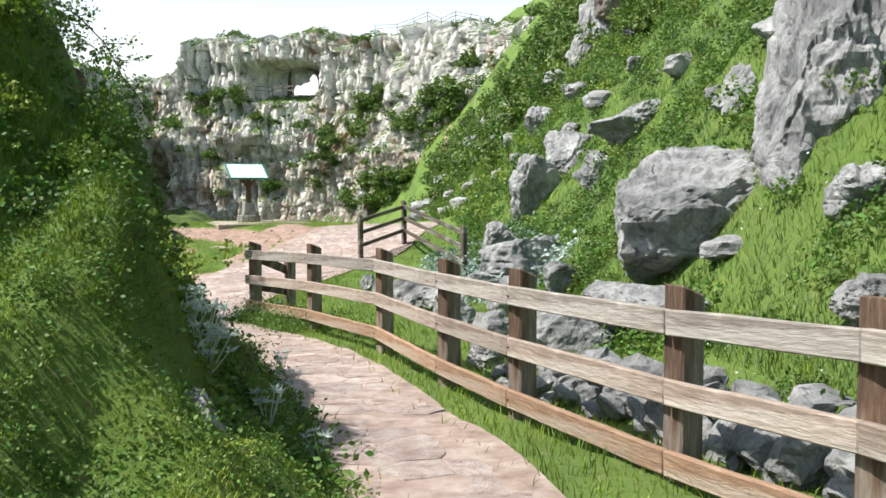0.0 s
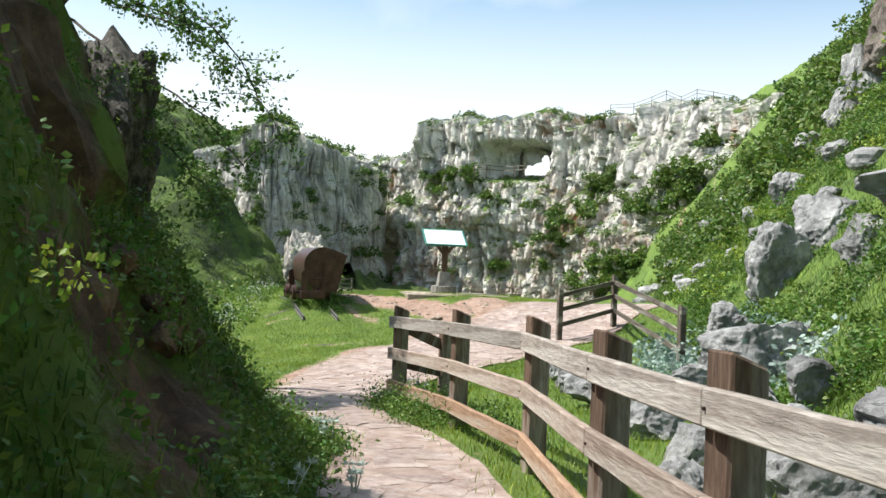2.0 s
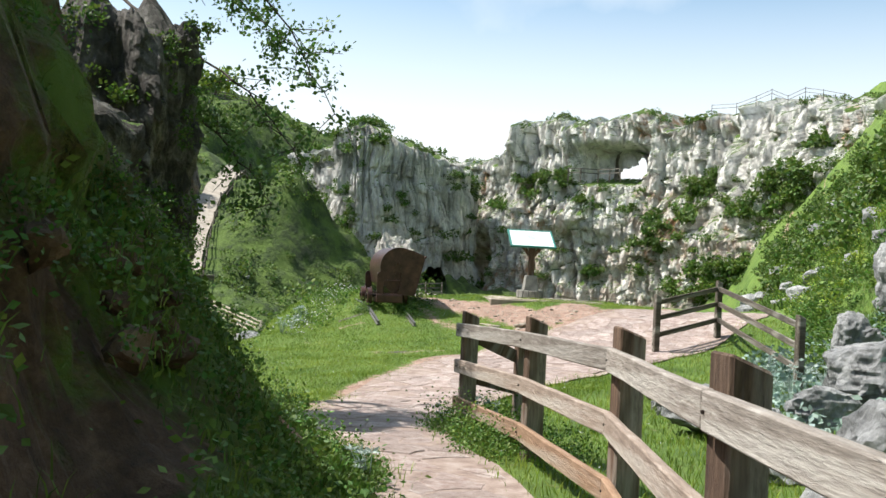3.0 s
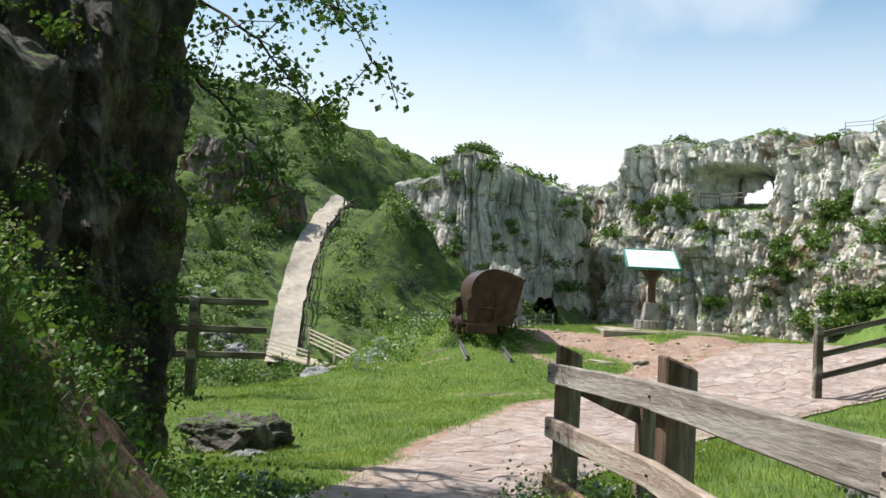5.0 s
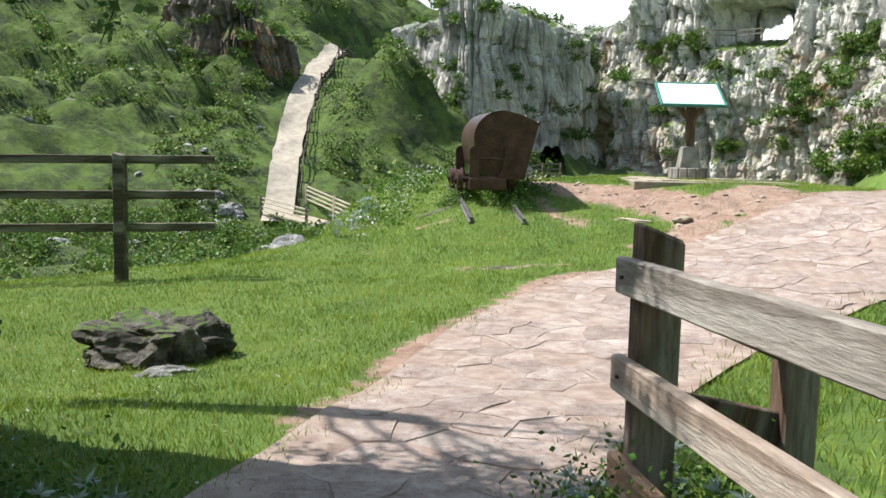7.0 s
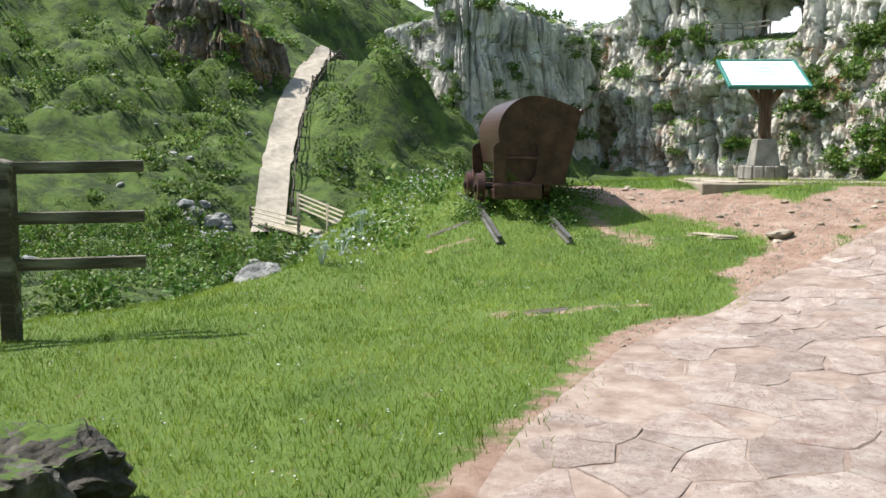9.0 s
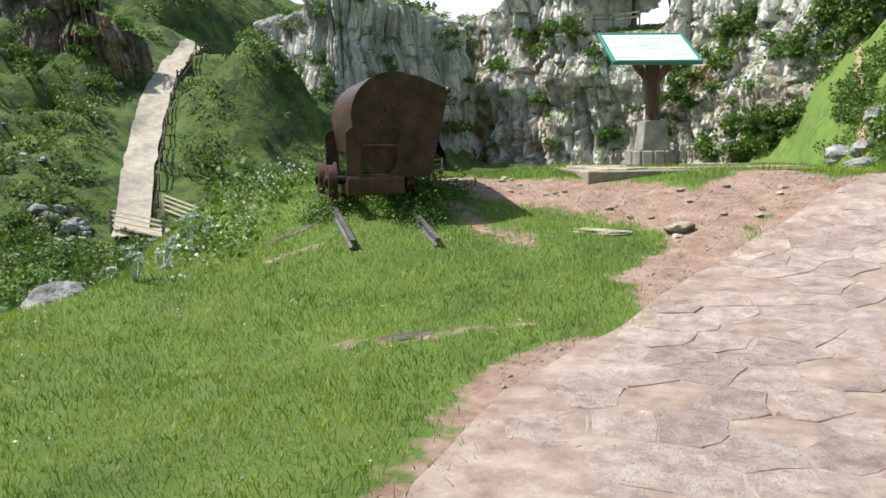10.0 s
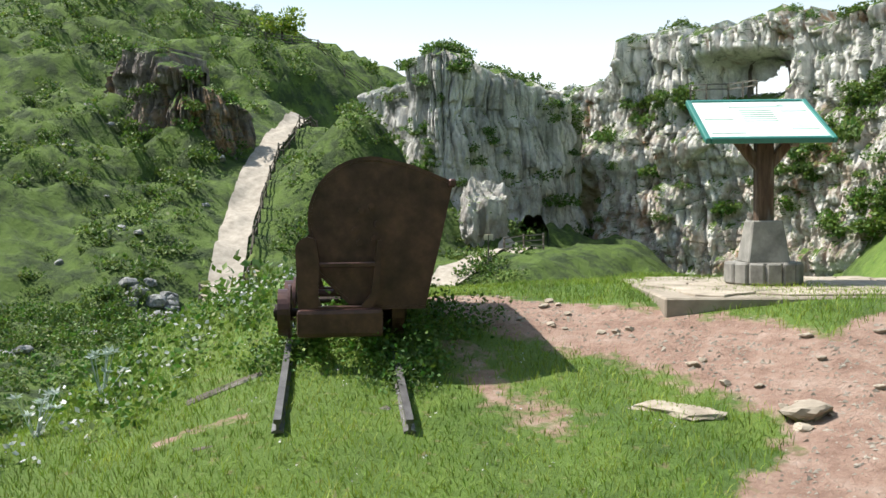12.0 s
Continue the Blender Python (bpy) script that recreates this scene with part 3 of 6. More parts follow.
def face_sheet(plan, z_lo, seed, nu, nv, lean=0.0, amp=1.5, rag=1.0):
    """A lumpy, fissured rock face along a line in plan with its own top height."""
    plan = np.array(plan, float)
    seg = np.hypot(*np.diff(plan[:, :2], axis=0).T)
    at = np.r_[0, np.cumsum(seg)]
    s = np.linspace(0, at[-1], nu)
    px, pyy = np.interp(s, at, plan[:, 0]), np.interp(s, at, plan[:, 1])
    top = np.interp(s, at, plan[:, 2])
    k = np.ones(41) / 41
    tx = np.convolve(np.pad(np.gradient(px, s), 20, mode="edge"), k, "valid")
    ty = np.convolve(np.pad(np.gradient(pyy, s), 20, mode="edge"), k, "valid")
    n = np.hypot(tx, ty)
    nx, ny = ty / n, -tx / n
    top = top + rag * (0.7 * fbm(s * 0.22, 0 * s, 0, seed + 40, 4) + 0.7 * ridged(s * 0.5, 0 * s, 0, seed + 44, 3))
    v = np.linspace(0, 1, nv)
    S, V = np.meshgrid(s, v, indexing="ij")
    Zz = z_lo + (top[:, None] - z_lo) * V
    warp = 0.6 * vnoise(S * 0.3, Zz * 0.3, 0, seed + 31)
    tilt = S + 0.10 * Zz + 0.5 * warp + 0.25 * vnoise(S * 1.3, Zz * 0.6, 0, seed + 33)
    big = fbm(S * 0.07, Zz * 0.09, 0, seed + 9, 3)
    led = fbm(S * 0.03 + 0.1 * warp, Zz * 0.28, 0, seed + 13, 3)
    up = step01(0.50, 0.66, V + 0.10 * vnoise(S * 0.1, 0 * S, 0, seed + 17))
    flute = blocks(tilt, Zz, 1.25, 4.2, seed + 3, 0.75) + 0.45 * blocks(tilt * 1.02 + 3, Zz, 0.52, 1.9, seed + 5, 0.6)
    lumps = 0.9 * blocks(tilt + 0.35 * Zz, Zz - 0.25 * S + 2.5 * warp, 3.1, 4.4, seed + 7, 0.45) + 0.45 * blocks(tilt - 0.25 * Zz, Zz + 0.3 * S + warp, 1.1, 2.3, seed + 11, 0.4) + 0.3 * ridged(S * 0.4, Zz * 0.35, 2.2, seed + 19, 4)
    fin = fbm(S * 1.9, Zz * 1.6, 0, seed + 53, 3)
    cleft = -np.clip(1 - np.abs(vnoise(S * 0.16 + 0.03 * Zz, Zz * 0.03, 0, seed + 61)) / 0.10, 0, 1)
    d = amp * (0.8 * big + 0.45 * led + 0.62 * (flute * (0.4 + 0.6 * up) + lumps * 0.8 * (1 - 0.8 * up)) + 0.07 * fin + 0.7 * cleft)
    d = d - lean * (Zz - z_lo) - 1.6 * step01(0.95, 1.0, V) ** 2
    return s, S, V, Zz, px, pyy, nx, ny, d


WALL_PLAN = [(-56, 102, 14.0), (-40, 99, 14.0), (-36, 97, 14.6), (-33.5, 95.5, 18.2), (-21, 93, 18.6), (-12, 88, 17.6), (-3, 78, 15.6), (4, 68, 15.8), (12, 58, 18), (24, 48, 24)]
s, S, V, zz, px, pyy, nx, ny, d = face_sheet(WALL_PLAN, -6, 21, 1000, 220, 0.17, 1.7)
ARCH = (-21.4, 13.0)
arch_s = float(s[np.argmin(np.abs(px - ARCH[0]))])
cave = np.exp(-(((S - arch_s + 1.3) / 3.0) ** 6 + ((zz - 13.4) / 1.9) ** 6))
d = d * (1 - 0.7 * cave) - 5.5 * cave
d = d - 6.5 * np.exp(-(((px[:, None] + 38.3) / 2.4) ** 4 + ((zz + 1.0) / 5.5) ** 4))
off = S - arch_s
bright = (off > -1.35) & (off < 1.2) & (zz > 12.35) & (zz < 14.2) & (zz < 13.7 + 0.75 * off + 0.2 * np.sin(off * 5))
WX, WY = px[:, None] + nx[:, None] * d, pyy[:, None] + ny[:, None] * d


def skin(name, front, fwd, deep, mat, keep=None, gap=None):
    """A rock face with a top that runs back and a rough far side; keep: faces of the front, gap: columns open at the back."""
    nu, nv = front.shape[:2]
    faces = grid_faces(nu, nv)
    if keep is not None:
        faces = faces[keep.ravel()[faces].all(1)]
    n = nu * nv
    tops = front[:, -1]
    rim = tops - deep * np.stack([fwd[0], fwd[1], np.full(nu, 0.04)], 1)
    foot = rim * (1, 1, 0) + np.array((0, 0, float(front[:, 0, 2].min())))
    k = np.arange(nu - 1)
    t = k * nv + nv - 1
    cap = np.stack([t, t + nv, n + k + 1, n + k], 1)
    back = np.stack([n + k, n + k + 1, n + nu + k + 1, n + nu + k], 1)
    if gap is not None:
        back = back[~gap[:-1]]
    return new(name, mesh_from(name, np.concatenate([front.reshape(-1, 3), rim, foot]), np.concatenate([faces, cap, back]), mat))


wall = skin("quarry_wall", np.stack([WX, WY, zz], -1), (nx, ny), 7.0, M_WALL, ~bright, np.abs(s - arch_s) < 5)
tagged(wall, "tall pale fissured limestone quarry wall with an arch", "cliff", kind="structure")
k_arch = int(np.argmin(np.abs(s - arch_s)))
bm = bmesh.new()
rings = []
for dep, grow in ((-4.2, 1.15), (-5.5, 1.3), (-7.6, 2.0)):
    ring = []
    for a in np.linspace(0, 2 * math.pi, 25)[:-1]:
        ca, sa = math.cos(a), math.sin(a)
        rr = 1.0 / (abs(ca) ** 4 + abs(sa) ** 4) ** 0.25 * (1 + 0.06 * math.sin(3 * a + dep))
        along_s, h = 1.62 * grow * rr * ca, 13.2 + 1.47 * min(grow, 1.5) * rr * sa
        tx, ty = -ny[k_arch], nx[k_arch]
        ring.append(bm.verts.new((px[k_arch] + tx * along_s + nx[k_arch] * (dep - 1.0), pyy[k_arch] + ty * along_s + ny[k_arch] * (dep - 1.0), h)))
    rings.append(ring)
for r0, r1 in zip(rings[:-1], rings[1:]):
    for k in range(24):
        bm.faces.new((r0[k], r0[(k + 1) % 24], r1[(k + 1) % 24], r1[k]))
part("arch_lining", bm, M_BROWN, wall, "dark rock inside the natural arch")


def knob(name, centre, radii, z_lo, z_hi, seed, mat, label, nu=260, nv=130, amp=0.16, dome=0.22, columns=9.0, zs=1.0):
    """A free-standing crag: a round tower with fissured sides and a domed top."""
    a = np.linspace(0, 2 * math.pi, nu)
    v = np.linspace(0, 1, nv)
    A, Vv = np.meshgrid(a, v, indexing="ij")
    ca, sa = np.cos(A), np.sin(A)
    r = np.where(Vv < 1 - dome, 1.0, np.sqrt(np.clip(1 - ((Vv - (1 - dome)) / dome) ** 2, 0, 1)))
    r = r * (1.12 - 0.22 * Vv)
    h = z_hi - z_lo
    zr = Vv * h
    zq = zr * zs
    col = ridged(ca * columns / 2 + 9, sa * columns / 2, zq * 0.05, seed, 4)
    blk = ridged(ca * 2.2 + 4, sa * 2.2, zq * 0.22, seed + 3, 5)
    big = fbm(ca * 1.1 + 3, sa * 1.1, zq * 0.10, seed + 7, 3)
    fis = ridged(ca * 9 + 5, sa * 9, zq * 0.12, seed + 21, 3)
    rng = np.random.RandomState(seed)
    for _ in range(14):
        a0, lim, tip = rng.uniform(0, 2 * math.pi), rng.uniform(0.72, 0.95), rng.uniform(-0.25, 0.25)
        reach = r * np.cos(A - a0) + tip * (Vv - 0.5) - lim
        r = r - np.where(np.cos(A - a0) > 0.2, np.clip(reach, 0, None) / np.clip(np.cos(A - a0), 0.2, 1), 0)
    blk = blk + 0.5 * ridged(ca * 4 + sa * 2, sa * 4 + zq * 0.3, zq * 0.35, seed + 27, 3)
    r = r * (1 + amp * 0.30 * ridged(ca * 5 + 2, sa * 5, zr * 1.9, seed + 33, 4) * (zs > 2))
    r = r * (1 + amp * (0.32 * col + 0.5 * blk + 0.7 * big + 0.10 * fis))
    zt = z_lo + zr + (0.05 * h) * fbm(ca * r * 2.5 + 7, sa * r * 2.5, 0, seed + 15, 3) * Vv
    P = np.stack([centre[0] + radii[0] * r * ca, centre[1] + radii[1] * r * sa, zt], -1)
    ob = new(name, mesh_from(name, P.reshape(-1, 3), grid_faces(nu, nv)[:, ::-1], mat))
    return tagged(ob, label, "crag", kind="structure")


def crag_face(name, plan, z_lo, seed, nu, nv, lean, amp, deep, mat, label):
    s_, S_, V_, z_, x_, y_, ax_, ay_, d_ = face_sheet(plan, z_lo, seed, nu, nv, lean, amp, 0.5)
    P = np.stack([x_[:, None] + ax_[:, None] * d_, y_[:, None] + ay_[:, None] * d_, z_], -1)
    tagged(skin(name, P, (ax_, ay_), deep, mat), label, "crag", kind="structure")
    return P, ax_, ay_


CRAG, crag_nx, crag_ny = crag_face("crag", [(-58.5, 93, 12.5), (-56.5, 89, 14.0), (-52.4, 87, 14.4), (-49.4, 86, 14.9), (-47.8, 83.0, 15.2), (-45.2, 81.0, 15.6), (-42.2, 80.6, 15.8), (-40.0, 82.5, 15.5), (-38.4, 85.5, 14.9), (-36.6, 88.0, 14.2), (-34.9, 91, 13.2), (-35.2, 98, 11.0)], -6, 45, 420, 170, 0.06, 0.85, 3.0, M_KNOB, "large grey and white limestone crag with a grassy top")
OUTCROP, outcrop_nx, outcrop_ny = crag_face("crag", [(-74.5, 72, 11.0), (-71.6, 70, 14.2), (-67.6, 68.6, 16.2), (-62.6, 68.0, 15.8), (-58.6, 68.8, 14.0), (-56.4, 71.2, 12.6), (-55.6, 76, 11.0)], 1.0, 66, 260, 120, 0.16, 1.2, 4.0, M_BROWN, "dark brown rock outcrop on the grassy hillside")
# The shade on these rocks is partly in their darkened limestone colour.
knob("crag", (-6.02, 11.6), (0.78, 0.68), -0.3, 4.4, 11, M_ROCK_DARK_SHADE, "dark shaded rock pillar at the end of the bank", 180, 130, 0.26, 0.12, 4.0, 6.0)
knob("crag", (-8.4, 10.2), (1.6, 1.2), 0.5, 5.5, 12, M_ROCK_DARK_SHADE, "dark shaded overgrown rock rising behind the pillar", 160, 90, 0.24, 0.2, 5.0, 4.0)

knob("crag", (-5.4, 9.9), (0.85, 0.85), 0.2, 3.3, 14, M_ROCK_DARK_SHADE, "dark shaded rock face beside the pillar", 160, 110, 0.26, 0.2, 5.0, 5.0)


def rock(name, centre, size, seed, mat=None, detail=4, cuts=9, amp=0.22, turn=0.0, label="", group="", category="rock", tilt=0.0):
    """A boulder: a ball cut by planes and roughened, its centre given and half sizes."""
    bm = bmesh.new()
    bmesh.ops.create_icosphere(bm, subdivisions=detail, radius=1)
    co = np.array([v.co for v in bm.verts])
    rng = np.random.RandomState(seed)
    for _ in range(cuts):
        nrm = rng.normal(size=3)
        nrm /= np.linalg.norm(nrm)
        lim = rng.uniform(0.50, 0.85)
        over = np.clip(co @ nrm - lim, 0, None)
        co = co - 0.95 * over[:, None] * nrm
    ax = rng.normal(size=(2, 3))
    ax /= np.linalg.norm(ax, axis=1)[:, None]
    r = ridged(co[:, 0] * 1.6, co[:, 1] * 1.6, co[:, 2] * 1.6, seed, 5)
    f3 = ridged(co[:, 0] * 4.5, co[:, 1] * 4.5, co[:, 2] * 4.5, seed + 7, 3)
    bed = blocks(co @ ax[0] + 0.12 * r, co @ ax[1] + 0.10 * f3, 0.55, 0.42, seed + 11, 0.5)
    co = co * (1 + amp * 0.30 * r + amp * 0.38 * bed + amp * 0.16 * f3)[:, None] * np.array(size) * 1.15
    me = bpy.data.meshes.new(name)
    bm.to_mesh(me)
    bm.free()
    me.vertices.foreach_set("co", co.astype(np.float32).ravel())
    me.update()
    me.materials.append(mat or M_ROCK)
    ob = new(name, me)
    ob.matrix_basis = pose(*centre, tilt, 0, turn)
    return tagged(ob, label or "grey weathered limestone rock in the grass", category, group)


rock("boulder", (3.3, 10.35, 1.78), (1.24, 1.0, 0.80), 33, M_ROCK, 6, 12, 0.24, 15, "large pale grey cracked boulder on the grassy slope", category="boulder", tilt=6)
rock("rock_tower", (-37.4, 79.6, 1.4), (1.7, 1.6, 4.0), 29, M_KNOB, 6, 10, 0.42, 20, "pale rock tower at the foot of the crag", category="rock")
rock("rock_outcrop", (4.55, 9.4, 3.05), (0.62, 0.85, 1.15), 24, M_ROCK, 6, 10, 0.32, 10, "tall grey rock outcrop high on the slope", category="rock")
rock("rock_outcrop", (4.2, 9.0, 2.35), (0.42, 0.4, 0.5), 25, M_ROCK, 5, 9, 0.3, 30, "grey rock under the tall outcrop", category="rock")
rock("rock_outcrop", (3.9, 28.0, 6.5), (0.55, 0.5, 1.1), 26, M_ROCK, 5, 9, 0.35, 0, "pale rock face on the upper slope", category="rock")
rock("rock_outcrop", (5.4, 27.7, 8.2), (1.4, 1.0, 1.8), 27, M_BROWN, 5, 9, 0.35, 0, "orange-stained rock face on the upper slope", category="rock")
rock("rock_outcrop", (9.0, 36.0, 13.5), (2.6, 2.0, 3.6), 28, M_BROWN, 5, 9, 0.3, 0, "orange-stained rock face on the upper slope", category="rock")
SLOPE_ROCKS = [(3.7, 16.5, 3.35, 0.72, 0.42), (4.5, 12.5, 3.45, 0.30, 0.38), (4.3, 7.6, 2.15, 0.34, 0.24), (3.68, 5.9, 1.48, 0.22, 0.16), (2.35, 26.3, 3.95, 0.42, 0.5),
               (2.1, 20.5, 2.1, 0.62, 0.85), (2.75, 20.7, 3.0, 0.6, 0.6), (3.0, 16.9, 2.45, 0.42, 0.4), (1.6, 15.4, 1.0, 0.62, 0.45), (1.1, 17.4, 1.1, 0.36, 0.38),
               (4.45, 21.0, 4.9, 0.32, 0.2), (2.66, 9.1, 1.0, 0.5, 0.34), (1.75, 8.9, 0.68, 0.42, 0.34), (1.05, 8.65, 0.56, 0.28, 0.2)]
for k, (x, y, z, w, h) in enumerate(SLOPE_ROCKS):
    rock("rock", (x, y, z), (w, w * 0.85, h), 60 + k, M_ROCK, 5, 9, 0.34, 47 * k, "grey limestone rock on the grassy slope", "rocks on the slope")
LOW_ROCKS = [(-0.2, 14.2, 0.5, 0.42, 0.26), (-0.76, 15.5, 0.38, 0.28, 0.24), (-1.4, 16.9, 0.40, 0.14, 0.2), (0.95, 10.5, 0.5, 0.27, 0.24), (1.68, 9.8, 0.6, 0.3, 0.32), (0.22, 13.4, 0.52, 0.32, 0.24),
             (-1.0, 15.9, 0.33, 0.24, 0.2), (0.55, 11.9, 0.5, 0.3, 0.22), (1.3, 12.3, 0.7, 0.34, 0.25), (0.8, 14.6, 0.62, 0.3, 0.22), (1.95, 12.2, 0.95, 0.3, 0.22), (-10.4, 20.3, 0.16, 0.32, 0.16)]
for k, (x, y, z, w, h) in enumerate(LOW_ROCKS):
    rock("rock", (x, y, z), (w, w * 0.8, h), 90 + k, M_ROCK, 4, 9, 0.35, 61 * k, "small grey rock in the grass behind the fence", "rocks by the fence")
rock("rock", (-7.25, 14.9, 0.0), (0.46, 0.36, 0.27), 17, M_ROCK_DARK_SHADE, 5, 9, 0.6, 20, "dark jagged rock in the lawn")
rock("rock", (-6.85, 14.6, -0.08), (0.26, 0.17, 0.10), 18, M_ROCK, 4, 9, 0.35, 50, "flat pale rock beside a dark one in the lawn")
rock("rock", (-1.35, 5.9, 1.0), (0.28, 0.22, 0.4), 19, M_ROCK, 4, 9, 0.4, 50, "grey rock showing through the bank")
rock("rock", (-0.35, 3.6, 0.98), (0.22, 0.2, 0.26), 20, M_ROCK, 4, 9, 0.4, 20, "grey rock showing through the bank")
rng = np.random.RandomState(5)
LUMPS = [rock("stone", (0, -40, -9), (0.16, 0.13, 0.10), 200 + k, M_ROCK, 3, 9, 0.35, 0, "small grey loose stone in the rubble behind the fence", "rubble stones", "stone") for k in range(5)]
spots = []
for k in range(190):
    t = rng.uniform(0, 1) ** 1.3
    x, y = 3.2 - 1.95 * t + rng.uniform(-0.35, 0.55), 3.5 + 4.2 * t + rng.uniform(-0.25, 0.35)
    spots.append((x, y, rng.uniform(0.35, 1.25)))
for k, (x, y, sc) in enumerate(spots):
    z = ground_z(x, y) + 0.04 * sc + (0.10 if k % 3 == 0 else 0)
    m = pose(x, y, z, rng.uniform(0, 40), rng.uniform(0, 40), rng.uniform(0, 360)) @ Matrix.Diagonal((sc, sc, sc, 1))
    if k < 5:
        LUMPS[k].matrix_basis = m
    else:
        copy_thing(LUMPS[k % 5], m).matrix_basis = m
CLODS = [rock("rock", (0, -40, -9), (0.16, 0.13, 0.12), 260 + k, M_CLOD, 3, 8, 0.45, 0, "brown earthy rock sticking out of the bank", "rocks in the bank") for k in range(4)]
spots, k = [], 0
while len(spots) < 95:
    y = rng.uniform(4.4, 9.2)
    x = float(line_at(PATH_LEFT, y)) - rng.uniform(0.35, 3.0)
    if float(soil_at(np.array(x), np.array(y))) > 0.4:
        spots.append((x - 0.12, y, ground_z(x, y) - 0.03, rng.uniform(0.2, 0.8)))
for k, (x, y, z, sc) in enumerate(spots):
    m = pose(x, y, z, rng.uniform(0, 60), rng.uniform(0, 60), rng.uniform(0, 360)) @ Matrix.Diagonal((sc, sc, sc, 1))
    if k < 4:
        CLODS[k].matrix_basis = m
    else:
        copy_thing(CLODS[k % 4], m).matrix_basis = m
PEBBLE = rock("stone", (-5.27, 22.7, ground_z(-5.27, 22.7) + 0.02), (0.14, 0.10, 0.07), 300, M_SLAB, 3, 8, 0.3, 20, "pale loose stone on the red earth", "loose stones", "stone")
rock("flat_stone", (-6.0, 22.58, ground_z(-6.0, 22.58) - 0.008), (0.26, 0.20, 0.035), 301, M_SLAB, 3, 8, 0.3, 10, "flat pinkish stone set in the grass", "", "stone")
for k in range(60):
    t = rng.uniform(0, 1)
    x, y = -8.0 + 3.9 * t + rng.normal(0, 0.4), 23.9 - 0.9 * math.sin(t * 2.6) + rng.normal(0, 0.55)
    if float(dirt_at(np.array(x), np.array(y))) > 0.5:
        sc = rng.uniform(0.10, 0.38)
        copy_thing(PEBBLE, pose(x, y, ground_z(x, y) + 0.01, 0, 0, rng.uniform(0, 360)) @ Matrix.Diagonal((sc, sc, sc, 1)))

# ---- fence along the path ----
FENCE = [(-2.55, 13.02), (-1.34, 11.45), (-0.17, 9.55), (0.66, 7.40), (1.26, 6.04), (2.06, 4.3), (2.62, 3.15), (3.15, 1.75), (3.65, 0.35), (4.1, -1.1)]
POST_TOP = [1.46, 1.53, 1.60, 1.655, 1.69, 1.76, 1.84, 1.9, 1.95, 2.0]


def post(name, x, y, z_top, wide, mat, parent, turn=35.0, slope=0.05, lean=0.0):
    inv = parent.matrix_basis.inverted()
    g = ground_z(x, y) - 0.2
    h = z_top - g
    bm = box(wide, wide, h, 0.012)
    for v in bm.verts:
        if v.co.z > 0:
            v.co.z += -slope * (v.co.x / wide + 0.5)
    return part(name, bm, mat, parent, m=inv @ pose(x, y, (z_top + g) / 2, lean, 0, turn))


def rail(a, b, high, mat, parent, thick=0.05):
    inv = parent.matrix_basis.inverted()
    a, b = Vector(a), Vector(b)
    bm = bmesh.new()
    n = 6
    L = (b - a).length
    bmesh.ops.create_cube(bm, size=1, matrix=Matrix.Diagonal((L, thick, high, 1)))
    bmesh.ops.subdivide_edges(bm, edges=[e for e in bm.edges if abs(e.verts[0].co.x - e.verts[1].co.x) > 0.1], cuts=n)
    seed = a.x * 3.1 + b.y * 1.7 + a.z
    for v in bm.verts:
        v.co.z += 0.006 * noise.noise((v.co.x * 2.1 + seed, seed, v.co.z * 3))
        v.co.y += 0.006 * noise.noise((v.co.x * 1.3 + seed, 5 + seed, 0))
    bmesh.ops.bevel(bm, geom=[e for e in bm.edges if len(e.link_faces) == 2 and e.calc_face_angle() > 1.0], offset=0.007, segments=1, affect="EDGES")
    return part("rail", bm, mat, parent, m=inv @ along(a, b))


fence = thing("fence", pose(-2.6, 13, 0), "weathered three-rail wooden fence beside the flagstone path", "fence")
for (x, y), zt in zip(FENCE, POST_TOP):
    post("post", x, y, zt, 0.155, M_POST, fence, 35 + 6 * math.sin(x * 5), 0.06)
for k in range(len(FENCE) - 1):
    (x0, y0), (x1, y1) = FENCE[k], FENCE[k + 1]
    for off, mat in ((0.13, M_WOOD), (0.50, M_WOOD_MID), (0.88, M_WOOD_LOW)):
        a, b = Vector((x0, y0, POST_TOP[k] - off - 0.07)), Vector((x1, y1, POST_TOP[k + 1] - off - 0.07))
        dd = (b - a).normalized()
        side = Vector((dd.y, -dd.x, 0)).normalized()
        if side.x > 0:
            side = -side
        head = 0.10 if k == 0 else 0.0
        rail(a + side * 0.103 - dd * head, b + side * 0.103 - dd * 0.006, 0.135, mat, fence)
inv = fence.matrix_basis.inverted()
for k in range(5):
    x, y = FENCE[k]
    for off in (0.20, 0.57, 0.95):
        part("bolt", tube(0.007, 0.012, 8), M_DARKIRON, fence, m=inv @ pose(x - 0.105, y - 0.085, POST_TOP[k] - off, 90, 0, -50))
# the short post and braces behind the first post
post("short_post", -2.12, 13.45, 1.14, 0.14, M_POST, fence, 35, 0.03)
for z0, z1 in ((1.22, 0.98), (0.78, 0.66)):
    rail((-2.56, 13.04, z0), (-2.14, 13.43, z1), 0.13, M_POST, fence, 0.04)

